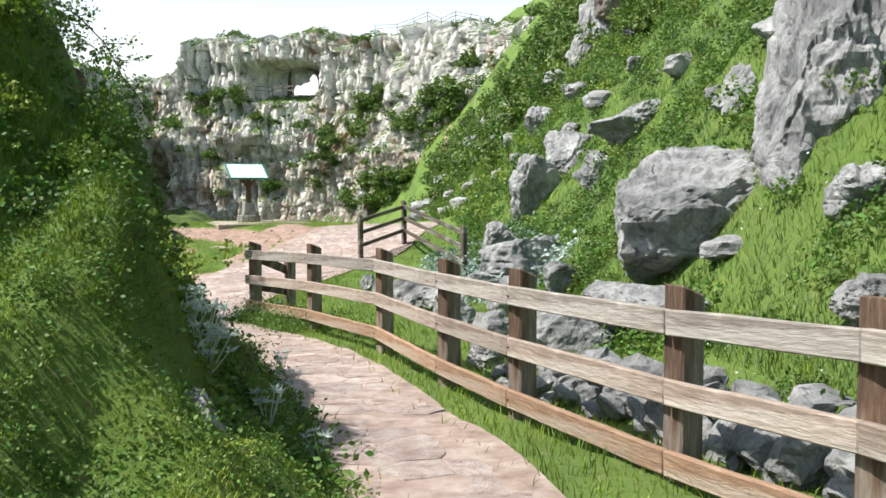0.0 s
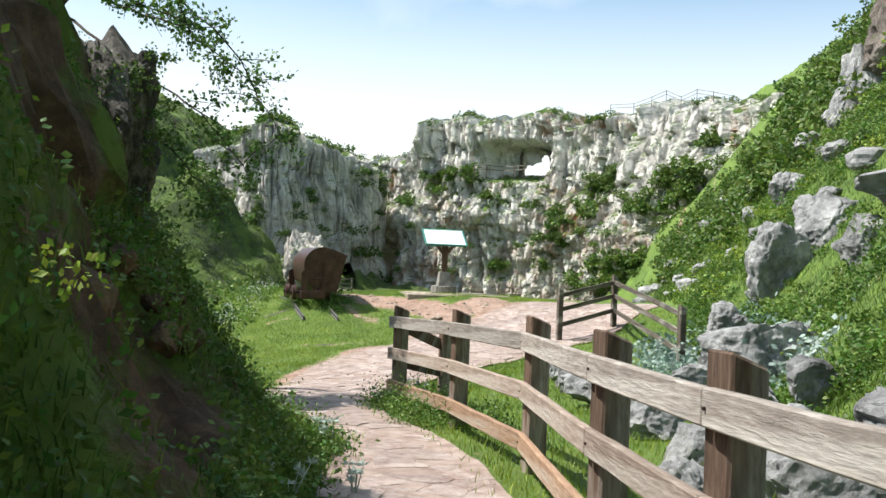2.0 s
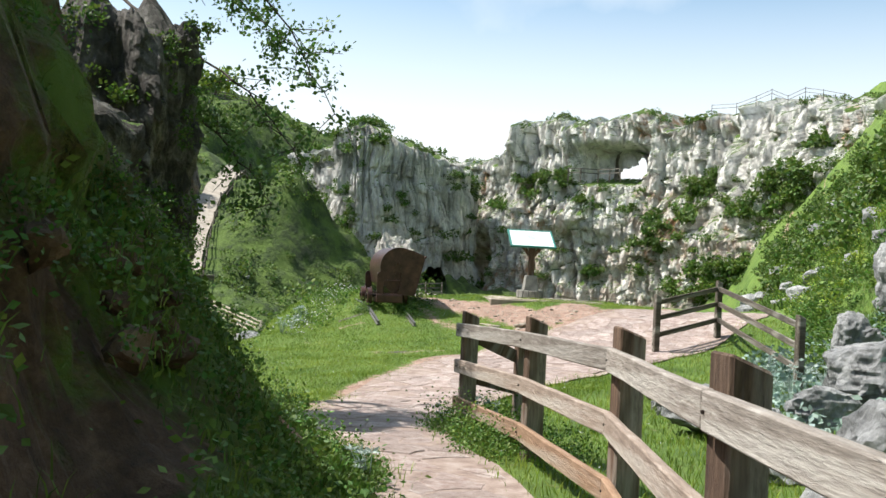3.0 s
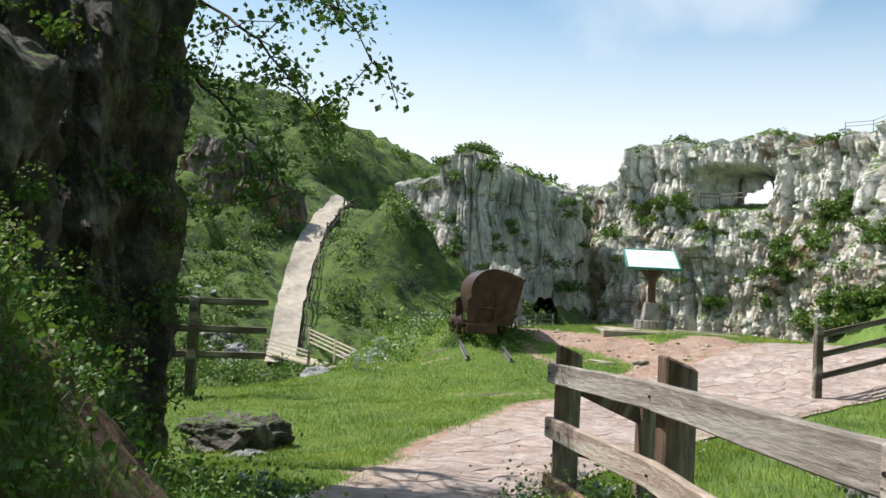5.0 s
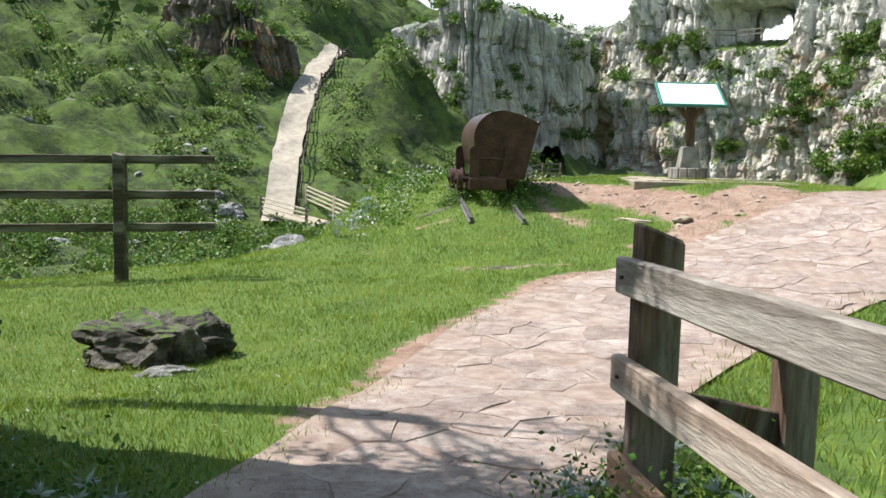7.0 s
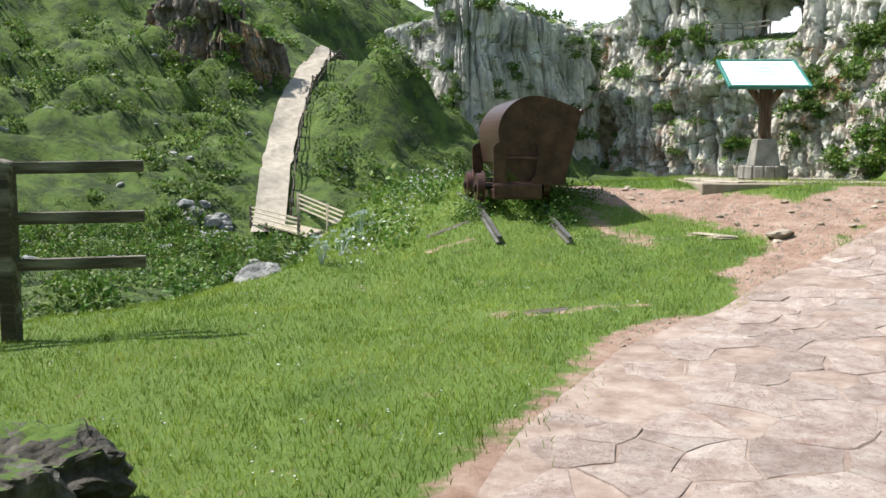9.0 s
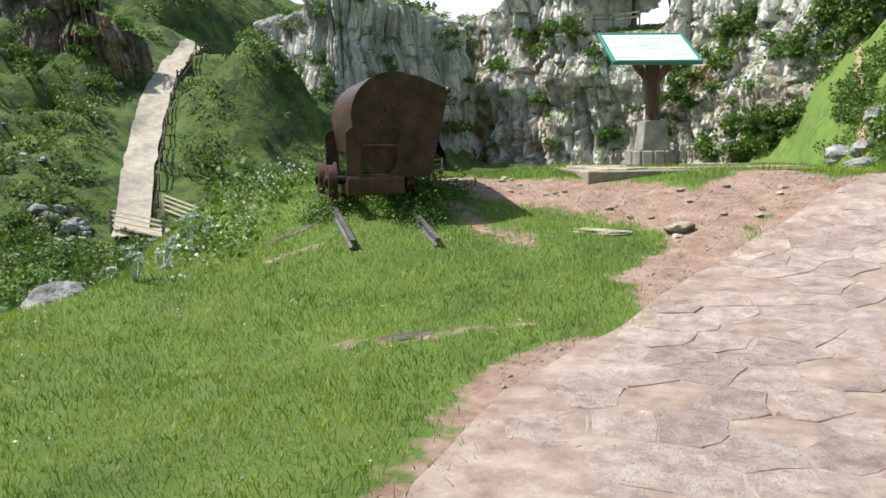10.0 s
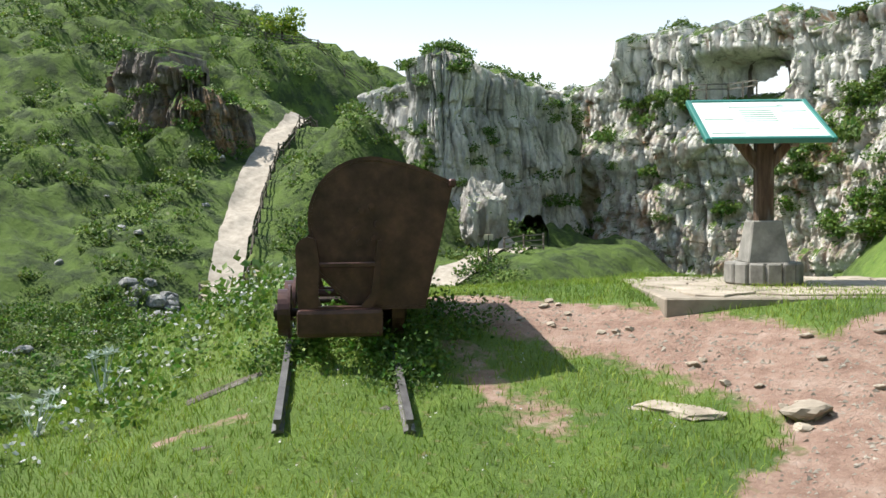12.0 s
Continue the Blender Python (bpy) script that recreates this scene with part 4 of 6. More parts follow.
# ---- the short fences across the lawn ----
back_fence = thing("fence", pose(-1.3, 22.6, 0), "dark weathered rail fence beyond the path", "fence")
BK = [(-2.18, 21.3, 1.62), (-1.27, 22.7, 1.93), (0.42, 17.9, 1.50)]
for x, y, zt in BK:
    post("post", x, y, zt, 0.11, M_OLD, back_fence)
for (ax, ay, az), (bx, by, bz) in zip(BK[:-1], BK[1:]):
    for off in (0.16, 0.45, 0.76):
        rail((ax, ay, az - off), (bx, by, bz - off), 0.09, M_OLD, back_fence, 0.04)
side_fence = thing("fence", pose(-10.25, 17.03, 0), "dark wooden rail fence at the lawn's edge", "fence")
post("post", -10.25, 17.03, 1.56, 0.13, M_OLD, side_fence, 20, 0.03)
post("post", -12.15, 15.35, 1.52, 0.13, M_OLD, side_fence, 20, 0.03)
for z0, z1 in ((1.47, 1.50), (1.07, 1.08), (0.68, 0.70)):
    rail((-12.6, 14.95, z0 - 0.04), (-9.45, 17.75, z1), 0.10, M_OLD, side_fence, 0.045)

# ---- mine wagon on its rails ----
AX = Vector((-0.6, 0.8, 0))
SIDE = Vector((0.8, 0.6, 0))
W0 = Vector((-8.38, 22.2, 0.0))
turn_w = math.degrees(math.atan2(SIDE.y, SIDE.x))
wagon = thing("mine_wagon", pose(W0.x, W0.y, 0.78, 0, 0, turn_w), "rusted round-backed iron mine wagon on old rails", "mine wagon")


def arc(cx, cz, r, a0, a1, n):
    return [(cx + r * math.cos(radians(a)), cz + r * math.sin(radians(a))) for a in np.linspace(a0, a1, n)]


def wz(z):
    return z - 0.78


OUTLINE = [(0.77, wz(1.24)), (0.88, wz(1.70)), (0.975, wz(2.12))] + [(0.70, wz(2.235))] + arc(0.40, wz(1.86), 0.435, 75, 190, 16) + [(0.02, wz(1.5)), (0.25, wz(1.27))]
LEN = 1.55
bm = prism(OUTLINE, 0.022, None, pose(0.0, 0.02, 0))
part("end_plate", bm, M_RUST, wagon, "dark rusted end plate with rivets")
part("end_plate", prism(OUTLINE, 0.022, None, pose(0.0, LEN, 0)), M_RUST, wagon)
bm = bmesh.new()
n = len(OUTLINE)
ring_out = [[bm.verts.new((x, y, z)) for x, z in OUTLINE] for y in (0.0, LEN + 0.02)]
cx, cz = 0.45, wz(1.75)
ring_in = [[bm.verts.new((x + (cx - x) * 0.045, y, z + (cz - z) * 0.045)) for x, z in OUTLINE] for y in (0.0, LEN + 0.02)]
for k in range(2, n - 1):
    bm.faces.new((ring_out[0][k], ring_out[0][k + 1], ring_out[1][k + 1], ring_out[1][k]))
    bm.faces.new((ring_in[0][k + 1], ring_in[0][k], ring_in[1][k], ring_in[1][k + 1]))
    for e in (0, 1):
        bm.faces.new((ring_out[e][k], ring_in[e][k], ring_in[e][k + 1], ring_out[e][k + 1]))
bmesh.ops.recalc_face_normals(bm, faces=bm.faces[:])
part("drum_shell", bm, M_RUST, wagon, "curved purple-brown rusted drum shell", smooth=False)
part("bottom_plate", box(0.52, LEN, 0.02, 0, 1, None, pose(0.51, LEN / 2, wz(1.25))), M_RUST, wagon)
part("lip", box(0.05, LEN + 0.06, 0.06, 0.012, 1, None, pose(0.965, LEN / 2, wz(2.11))), M_RUST, wagon)
for x, z in ((0.33, 1.92), (0.40, 1.955), (0.29, 1.79), (0.32, 1.70), (0.44, 1.83), (0.42, 1.73)):
    part("rivet", tube(0.022, 0.03, 10, None, pose(x, -0.005, wz(z), 90)), M_RUST, wagon)
# the end frame: two cheeks, a cross bar and the buffer beam, with an opening between
for e, y in enumerate((-0.10, LEN + 0.10)):
    cheek = [(-0.10, wz(1.20)), (-0.115, wz(1.66))] + arc(-0.03, wz(1.66), 0.085, 180, 55, 6) + [(0.045, wz(1.56)), (0.035, wz(1.34)), (0.06, wz(1.26)), (0.10, wz(1.20))]
    part("cheek", prism(cheek, 0.035, None, pose(0, y, 0)), M_RUST, wagon)
    cheek2 = [(0.36, wz(1.20)), (0.45, wz(1.36)), (0.465, wz(1.72)), (0.435, wz(1.72)), (0.42, wz(1.58)), (0.39, wz(1.36)), (0.31, wz(1.26)), (0.28, wz(1.20))]
    part("cheek", prism(cheek2, 0.035, None, pose(0, y, 0)), M_RUST, wagon)
    part("cross_bar", box(0.38, 0.035, 0.035, 0.006, 1, None, pose(0.235, y, wz(1.555))), M_RUST, wagon)
    part("sill", box(0.30, 0.06, 0.02, 0.004, 1, None, pose(0.18, y, wz(1.268))), M_RUST, wagon)
    part("buffer_beam", box(0.58, 0.10, 0.19, 0.03, 2, None, pose(0.18, y - 0.02, wz(1.165))), M_RUST, wagon)
for x in (-0.06, 0.42):
    part("frame_beam", box(0.07, LEN + 0.2, 0.12, 0.01, 1, None, pose(x, LEN / 2, wz(1.13))), M_RUST, wagon)
for y in (0.30, 1.22):
    part("axle", tube(0.03, 0.94, 12, None, pose(0.18, y, wz(1.2), 0, 90)), M_DARKIRON, wagon)
    for x in (-0.22, 0.60):
        wheel = part("wheel", tube(0.17, 0.07, 28, None, pose(x, y, wz(1.2), 0, 90)), M_RUST, wagon)
        part("flange", tube(0.20, 0.02, 28, None, pose(x + (0.045 if x < 0 else -0.045), y, wz(1.2), 0, 90)), M_RUST, wheel)
        part("hub", tube(0.06, 0.12, 16, None, pose(x, y, wz(1.2), 0, 90)), M_DARKIRON, wheel)


def steel_rail(a, b):
    prof = [(-0.035, 0), (0.035, 0), (0.035, 0.012), (0.008, 0.022), (0.008, 0.055), (0.022, 0.062), (0.022, 0.085), (-0.022, 0.085), (-0.022, 0.062), (-0.008, 0.055), (-0.008, 0.022), (-0.035, 0.012)]
    a, b = Vector(a), Vector(b)
    m = along(a, b) @ pose(0, 0, 0, 0, 0, 90)
    ob = part("track_rail", prism(prof, (b - a).length), M_RAIL, None, m=m)
    return tagged(ob, "short worn steel track rail ending in the grass", "rail", "track rails")


for p in ((-7.86, 21.19), (-7.19, 21.55)):
    a = Vector((p[0], p[1], 0.64)) + AX * 0.08
    b = a + AX * 1.42
    b.z = 0.885
    steel_rail(a, b)
    c = b + AX * 2.2
    c.z = 0.95
    steel_rail(b, c)
SLEEPERS = [((-8.4, 21.05), (-7.55, 21.9), -0.038), ((-9.15, 21.75), (-8.75, 22.15), -0.03), ((-7.05, 18.95), (-6.4, 19.6), -0.042)]
for (ax, ay), (bx, by), dz in SLEEPERS:
    za, zb = ground_z(ax, ay), ground_z(bx, by)
    ob = part("sleeper", box(Vector((bx - ax, by - ay)).length, 0.13, 0.09, 0.015), M_OLD, None, m=along((ax, ay, za + dz), (bx, by, zb + dz)))
    tagged(ob, "weathered grey wooden sleeper sunk in the grass", "sleeper", "track sleepers")

# ---- information board on its plinth ----
E1, E2 = Vector((0.883, 0.469, 0)), Vector((-0.469, 0.883, 0))
C0 = Vector((-6.38, 24.05, 0))
SLAB_TOP = 1.27
ang_s = math.degrees(math.atan2(E1.y, E1.x))
mid = C0 + E1 * 1.25 + E2 * 1.15
slab = thing("stone_slab", pose(mid.x, mid.y, 0.9, 0, 0, ang_s), "low pale stone platform with irregular paving", "platform")
part("base", box(2.68, 2.18, 0.34, 0.015, 1, None, pose(0, 0, SLAB_TOP - 0.9 - 0.19)), M_SLAB, slab, "rough concrete edge")
lectern = thing("information_board", pose(-6.08, 25.66, SLAB_TOP, 0, 0, 27.4), "teal-framed information board on a wooden post and plinth", "information board")
bm = tube(0.315, 0.19, 14, None, pose(0, 0, 0.095))
part("drum", bm, M_CONC, lectern, "round base ringed with grey stone blocks")
for k in range(14):
    a = 2 * math.pi * (k + 0.5) / 14
    part("block", box(0.05, 0.128, 0.185, 0.014, 1, None, pose(0.305 * math.cos(a), 0.305 * math.sin(a), 0.096, 0, 0, math.degrees(a))), M_CONC, lectern)
bm = bmesh.new()
bmesh.ops.create_cone(bm, cap_ends=True, segments=4, radius1=0.26, radius2=0.185, depth=0.37, matrix=pose(0, 0, 0.37, 0, 0, 45))
bmesh.ops.bevel(bm, geom=bm.edges[:], offset=0.012, segments=1, affect="EDGES")
part("plinth", bm, M_CONC, lectern, "tapered concrete plinth")
part("post", box(0.15, 0.13, 0.80, 0.015, 1, None, pose(0, 0, 0.925)), M_POST, lectern, "dark wooden post")
for sx in (-1, 1):
    part("brace", box(0.09, 0.09, 0.42, 0.012, 1, None, pose(sx * 0.15, 0, 1.17, 0, sx * 38, 0)), M_POST, lectern)
    part("arm", box(0.07, 0.62, 0.07, 0.01, 1, None, pose(sx * 0.22, 0.10, 1.36, 28)), M_POST, lectern)
tiltm = pose(0.0, 0.18, 1.455, 28.0)
part("board_panel", box(1.07, 0.86, 0.03, 0.004, 1, None, tiltm), M_PANEL, lectern, "faded white and green printed panel")
for k, (x, y, w, h) in enumerate([(-0.35, 0.16, 0.26, 0.34), (-0.33, -0.24, 0.3, 0.18), (0.36, 0.25, 0.24, 0.16), (0.05, 0.31, 0.5, 0.06), (0.35, -0.1, 0.24, 0.3)]):
    part("print_block", box(w, h, 0.004, 0, 1, None, tiltm @ pose(x, y, 0.0185)), M_PANEL_PRINT, lectern)
for k in range(6):
    part("text_bar", box(0.3, 0.014, 0.004, 0, 1, None, tiltm @ pose(0.02, 0.2 - 0.05 * k, 0.0185)), M_PANEL_PRINT, lectern)
for sx in (-1, 1):
    part("frame_side", box(0.045, 0.92, 0.055, 0.008, 1, None, tiltm @ pose(sx * 0.535, 0, 0.0)), M_TEAL, lectern)
    part("frame_edge", box(1.025, 0.045, 0.055, 0.008, 1, None, tiltm @ pose(0, sx * 0.4375, 0.0)), M_TEAL, lectern)

# ---- the far side: gravel path, bridge, fences ----
def strip(name, line, width, mat, label, lift=0.14, cat="path"):
    line = np.array(line, float)
    seg = np.r_[0, np.cumsum(np.hypot(*np.diff(line, axis=0).T))]
    q = np.arange(0, seg[-1], 0.5)
    cx, cy = np.interp(q, seg, line[:, 0]), np.interp(q, seg, line[:, 1])
    tx, ty = np.gradient(cx), np.gradient(cy)
    n = np.hypot(tx, ty)
    offs = np.linspace(-0.5, 0.5, 7)
    w = width * (1 + 0.08 * vnoise(q * 0.6, 0 * q, 0, 33))
    xs = cx[:, None] + (ty / n)[:, None] * offs * w[:, None]
    ys = cy[:, None] - (tx / n)[:, None] * offs * w[:, None]
    zs = height(np.repeat(cx[:, None], 7, 1), np.repeat(cy[:, None], 7, 1))
    k = np.ones(9) / 9
    zs = np.stack([np.convolve(np.pad(c, 4, mode="edge"), k, "valid") for c in zs.T], 1)
    zs = np.maximum(zs, height(xs, ys)) + lift
    ob = new(name, mesh_from(name, np.stack([xs, ys, zs], -1).reshape(-1, 3), grid_faces(len(q), 7), mat, True))
    return tagged(ob, label, cat, kind="structure")


strip("hill_path", HILL_PATH, 2.1, M_SAND, "pale gravel path climbing the hillside")
strip("lower_path", [(-34.2, 80.5), (-33.9, 74), (-34.2, 67), (-36.2, 60), (-38.2, 56)], 2.6, M_SAND, "pale sandy path below the lawn")

hill_fence = thing("fence", pose(-45, 60, 0), "dark wooden fence beside the climbing gravel path", "fence")
hp = np.array(HILL_PATH)
seg = np.r_[0, np.cumsum(np.hypot(*np.diff(hp, axis=0).T))]
prev = None
for q in np.arange(2.0, seg[-1] - 3, 2.1):
    x, y = np.interp(q, seg, hp[:, 0]), np.interp(q, seg, hp[:, 1])
    x2, y2 = np.interp(q + 0.3, seg, hp[:, 0]), np.interp(q + 0.3, seg, hp[:, 1])
    tx, ty = (x2 - x) / 0.3, (y2 - y) / 0.3
    x, y = x + ty * 1.35, y - tx * 1.35
    z = ground_z(x, y)
    post("post", x, y, z + 1.15, 0.13, M_OLD, hill_fence, 20, 0.0)
    if prev:
        for o in (0.5, 0.95):
            part("rail", box((Vector((x, y, z)) - Vector(prev)).length, 0.05, 0.09), M_OLD, hill_fence, m=hill_fence.matrix_basis.inverted() @ along((prev[0], prev[1], prev[2] + o), (x, y, z + o)))
    prev = (x, y, z)


def rail_fence(points, tall, mat, label, rails=(0.45, 0.95), wide=0.12, zs=None):
    ob = thing("fence", pose(points[0][0], points[0][1], 0), label, "fence")
    inv = ob.matrix_basis.inverted()
    last = None
    for k, (x, y) in enumerate(points):
        z = ground_z(x, y) if zs is None else zs[k]
        part("post", box(wide, wide, tall + 0.4), mat, ob, m=inv @ pose(x, y, z + tall / 2 - 0.2))
        if last:
            for o in rails:
                part("rail", box((Vector((x, y, z)) - Vector(last)).length, wide * 0.4, wide * 0.8), mat, ob, m=inv @ along((last[0], last[1], last[2] + o), (x, y, z + o)))
        last = (x, y, z)
    return ob


bridge = thing("footbridge", pose(-40.5, 55.5, -3.2), "small pale timber footbridge with slatted railings", "footbridge")
inv = bridge.matrix_basis.inverted()
for k in range(16):
    q = k / 15
    a, b = Vector((-43.4, 56.4, -3.0)) * (1 - q) + Vector((-36.6, 54.1, -3.45)) * q, Vector((-42.6, 58.6, -3.0)) * (1 - q) + Vector((-35.8, 56.3, -3.45)) * q
    part("plank", box(2.3, 0.43, 0.07, 0.01), M_PALE, bridge, m=inv @ along(a, b))
for ends, z0, z1, cnt in ((((-43.2, 56.0), (-38.2, 54.6)), -3.05, -3.5, 2), (((-42.0, 59.2), (-35.2, 56.6)), -2.3, -3.5, 3)):
    (ax, ay), (bx, by) = ends
    for k in range(cnt):
        q = k / (cnt - 1)
        x, y, z = ax + (bx - ax) * q, ay + (by - ay) * q, z0 + (z1 - z0) * q
        part("post", box(0.14, 0.14, 1.7), M_OLD if cnt == 2 else M_PALE, bridge, m=inv @ pose(x, y, z + 0.4))
    for o in (0.25, 0.55, 0.85, 1.12):
        part("rail", box(math.hypot(bx - ax, by - ay) + 0.3, 0.06, 0.09), M_PALE, bridge, m=inv @ along((ax, ay, z0 + o), (bx, by, z1 + o)))
for o in (0.6, 3.0):
    part("bearer", box(0.25, 2.6, 0.3), M_OLD, bridge, m=inv @ pose(-42.6 + o * 1.7, 57.2 - o * 0.6, -3.35, 0, 0, 20))

pts = [(-104 + 3.0 * k, 97.5 + 1.5 * k) for k in range(16)]
rail_fence(pts, 1.3, M_OLD, "far wooden fence along the hill's skyline", (0.4, 0.8, 1.2), 0.13)
k0 = int(np.argmin(np.abs(s - arch_s - 9)))
ks = [k0 + 21 * j for j in range(9)]
ks = [k for k in ks if k < len(s) - 1]
rail_fence([(px[k] - nx[k] * 4.6, pyy[k] - ny[k] * 4.6) for k in ks], 0.7, M_OLD, "far wooden fence along the quarry rim", (0.3, 0.62), 0.05, [float(zz[k, -1]) for k in ks])
ka = [int(np.argmin(np.abs(s - arch_s - o))) for o in (-3.6, -2.3, -1.0, 0.3, 1.5)]
rail_fence([(WX[k, 133] + nx[k] * 1.2, WY[k, 133] + ny[k] * 1.2) for k in ka], 0.95, M_OLD, "wooden fence across the foot of the arch", (0.5, 0.9), 0.12, [11.7] * 5)
rail_fence([(-34.6, 78.2), (-33.2, 78.6), (-31.8, 79.0)], 1.2, M_OLD, "low wooden gate before the dark tunnel", (0.35, 0.7, 1.1), 0.12)
for a, b in (((-35.3, 75.5), (-35.8, 67)), ((-35.8, 66.8), (-37.6, 60.5))):
    ob = part("timber_edge", box(math.hypot(b[0] - a[0], b[1] - a[1]), 0.15, 0.35, 0.02), M_OLD, None, m=along((*a, ground_z(*a) + 0.15), (*b, ground_z(*b) + 0.15)))
    tagged(ob, "long dark timber edging beside the sandy path", "edging", "timber edging")
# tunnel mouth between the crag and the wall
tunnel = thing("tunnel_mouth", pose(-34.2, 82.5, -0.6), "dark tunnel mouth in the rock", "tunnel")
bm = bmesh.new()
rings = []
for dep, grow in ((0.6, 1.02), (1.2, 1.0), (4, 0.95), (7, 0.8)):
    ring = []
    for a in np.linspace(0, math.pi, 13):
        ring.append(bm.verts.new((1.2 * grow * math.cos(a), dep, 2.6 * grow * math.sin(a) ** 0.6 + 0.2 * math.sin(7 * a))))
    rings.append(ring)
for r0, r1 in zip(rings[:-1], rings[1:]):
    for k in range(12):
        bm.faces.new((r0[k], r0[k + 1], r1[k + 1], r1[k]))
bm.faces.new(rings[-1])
# The shade inside the tunnel is helped by the lining's darkened colour.
part("lining", bm, M_ROCK_DARK_SHADE, tunnel, m=pose(0, 0, 0, 0, 0, 25))
sign = thing("sign_post", pose(-32.2, 71.0, ground_z(-32.2, 71.0)), "thin dark sign post beside the sandy path", "sign post")
part("post", tube(0.05, 2.3, 8, None, pose(0, 0, 1.1)), M_OLD, sign)
part("plate", box(0.6, 0.05, 0.35, 0.01, 1, None, pose(0, 0, 2.1, 0, 0, 25)), M_PALE, sign, "small pale plate")


# ---- plants ----
def blades(name, x, y, tall, wide, mat, label, lean=0.5, z=None, cat="grass", sink=0.02):
    """Many tapered blades of grass, each of three levels, in one mesh."""
    n = len(x)
    rng = np.random.RandomState(len(name) + n)
    z = (height(x, y) if z is None else z) - sink
    a = rng.uniform(0, 2 * np.pi, n)
    b = rng.uniform(0, 2 * np.pi, n)
    L = lean * tall * rng.uniform(0.2, 1.0, n)
    cx, cy = np.cos(a) * wide / 2, np.sin(a) * wide / 2
    base = np.stack([x, y, z], -1)
    off = np.stack([cx, cy, 0 * cx], -1)
    bend = np.stack([np.cos(b) * L, np.sin(b) * L, tall], -1)
    P = np.stack([base - off, base + off, base + bend * (0.35, 0.35, 0.6) + off * 0.75, base + bend * (0.35, 0.35, 0.6) - off * 0.75, base + bend], 1)
    k = np.arange(n)[:, None] * 5
    quads = np.concatenate([k + (0, 1, 2), k + (0, 2, 3), k + (3, 2, 4)])
    ob = new(name, mesh_from(name, P.reshape(-1, 3), quads, mat))
    return tagged(ob, label, cat, kind="stuff")


def leaf_mesh(name, pts, size, mat, rng, flat=0.0, long=1.6, out=None):
    """Diamond leaves at points, turned at random; flat: how far they lie level."""
    n = len(pts)
    d = rng.normal(size=(n, 3))
    if out is not None:
        d = d + out * 1.2
    d[:, 2] *= 1 - flat
    d /= np.linalg.norm(d, axis=1)[:, None] + 1e-9
    e = np.cross(d, rng.normal(size=(n, 3)))
    e /= np.linalg.norm(e, axis=1)[:, None] + 1e-9
    f = np.cross(d, e)
    sz = size * rng.uniform(0.6, 1.3, (n, 1))
    P = np.stack([pts, pts + d * sz * 0.5 * long + e * sz * 0.5, pts + d * sz * long - f * sz * 0.12, pts + d * sz * 0.5 * long - e * sz * 0.5], 1)
    k = np.arange(n)[:, None] * 4
    return mesh_from(name, P.reshape(-1, 3), np.concatenate([k + (0, 1, 2), k + (0, 2, 3)]), mat)


def bush_points(n, rng, lobes=7, flat=0.75):
    c = rng.normal(size=(lobes, 3)) * (0.42, 0.42, 0.26) + (0, 0, 0.35)
    r = rng.uniform(0.28, 0.5, lobes)
    which = rng.randint(0, lobes, n)
    d = rng.normal(size=(n, 3))
    d /= np.linalg.norm(d, axis=1)[:, None]
    p = c[which] + d * (r[which] * rng.uniform(0.65, 1.05, n))[:, None]
    p[:, 2] = np.abs(p[:, 2]) * flat
    return p, d


def bush_kind(seed, n, size, mat, label, group, name="shrub", cat="shrub"):
    rng = np.random.RandomState(seed)
    p, d = bush_points(n, rng)
    ob = new(name, leaf_mesh(name, p, size, mat, rng, 0.1, 1.5, d))
    return tagged(ob, label, cat, group)


def thicket(name, spots, n, size, mats, label):
    """Shrubs too many to count, joined in one mesh for each leaf colour."""
    for g, mat in enumerate(mats):
        rng = np.random.RandomState(900 + g)
        base = [bush_points(n, rng) for _ in range(4)]
        pts, out, sizes = [], [], []
        for k, (x, y, z, sc) in enumerate(spots):
            if k % len(mats) != g:
                continue
            p, d = base[rng.randint(4)]
            a = rng.uniform(0, 6.28)
            rot = np.array([[math.cos(a), -math.sin(a), 0], [math.sin(a), math.cos(a), 0], [0, 0, rng.uniform(0.75, 1.15)]])
            pts.append(p @ rot.T * sc + (x, y, z))
            out.append(d @ rot.T)
            sizes.append(np.full(len(p), sc))
        ob = new(name, leaf_mesh(name, np.concatenate(pts), size * np.concatenate(sizes)[:, None], mat, rng, 0.1, 1.5, np.concatenate(out)))
        tagged(ob, label, "shrubs", kind="stuff")


def place(kinds, spots):
    """Puts the kinds, one after another, at rows of x, y, z, size; the first of each is moved there, the others are copies."""
    rng = np.random.RandomState(len(spots))
    for k, (x, y, z, sc) in enumerate(spots):
        m = pose(x, y, z, 0, 0, rng.uniform(0, 360)) @ Matrix.Diagonal((sc, sc, sc * rng.uniform(0.75, 1.15), 1))
        if k < len(kinds):
            kinds[k].matrix_basis = m
        else:
            copy_thing(kinds[k % len(kinds)], m).matrix_basis = m


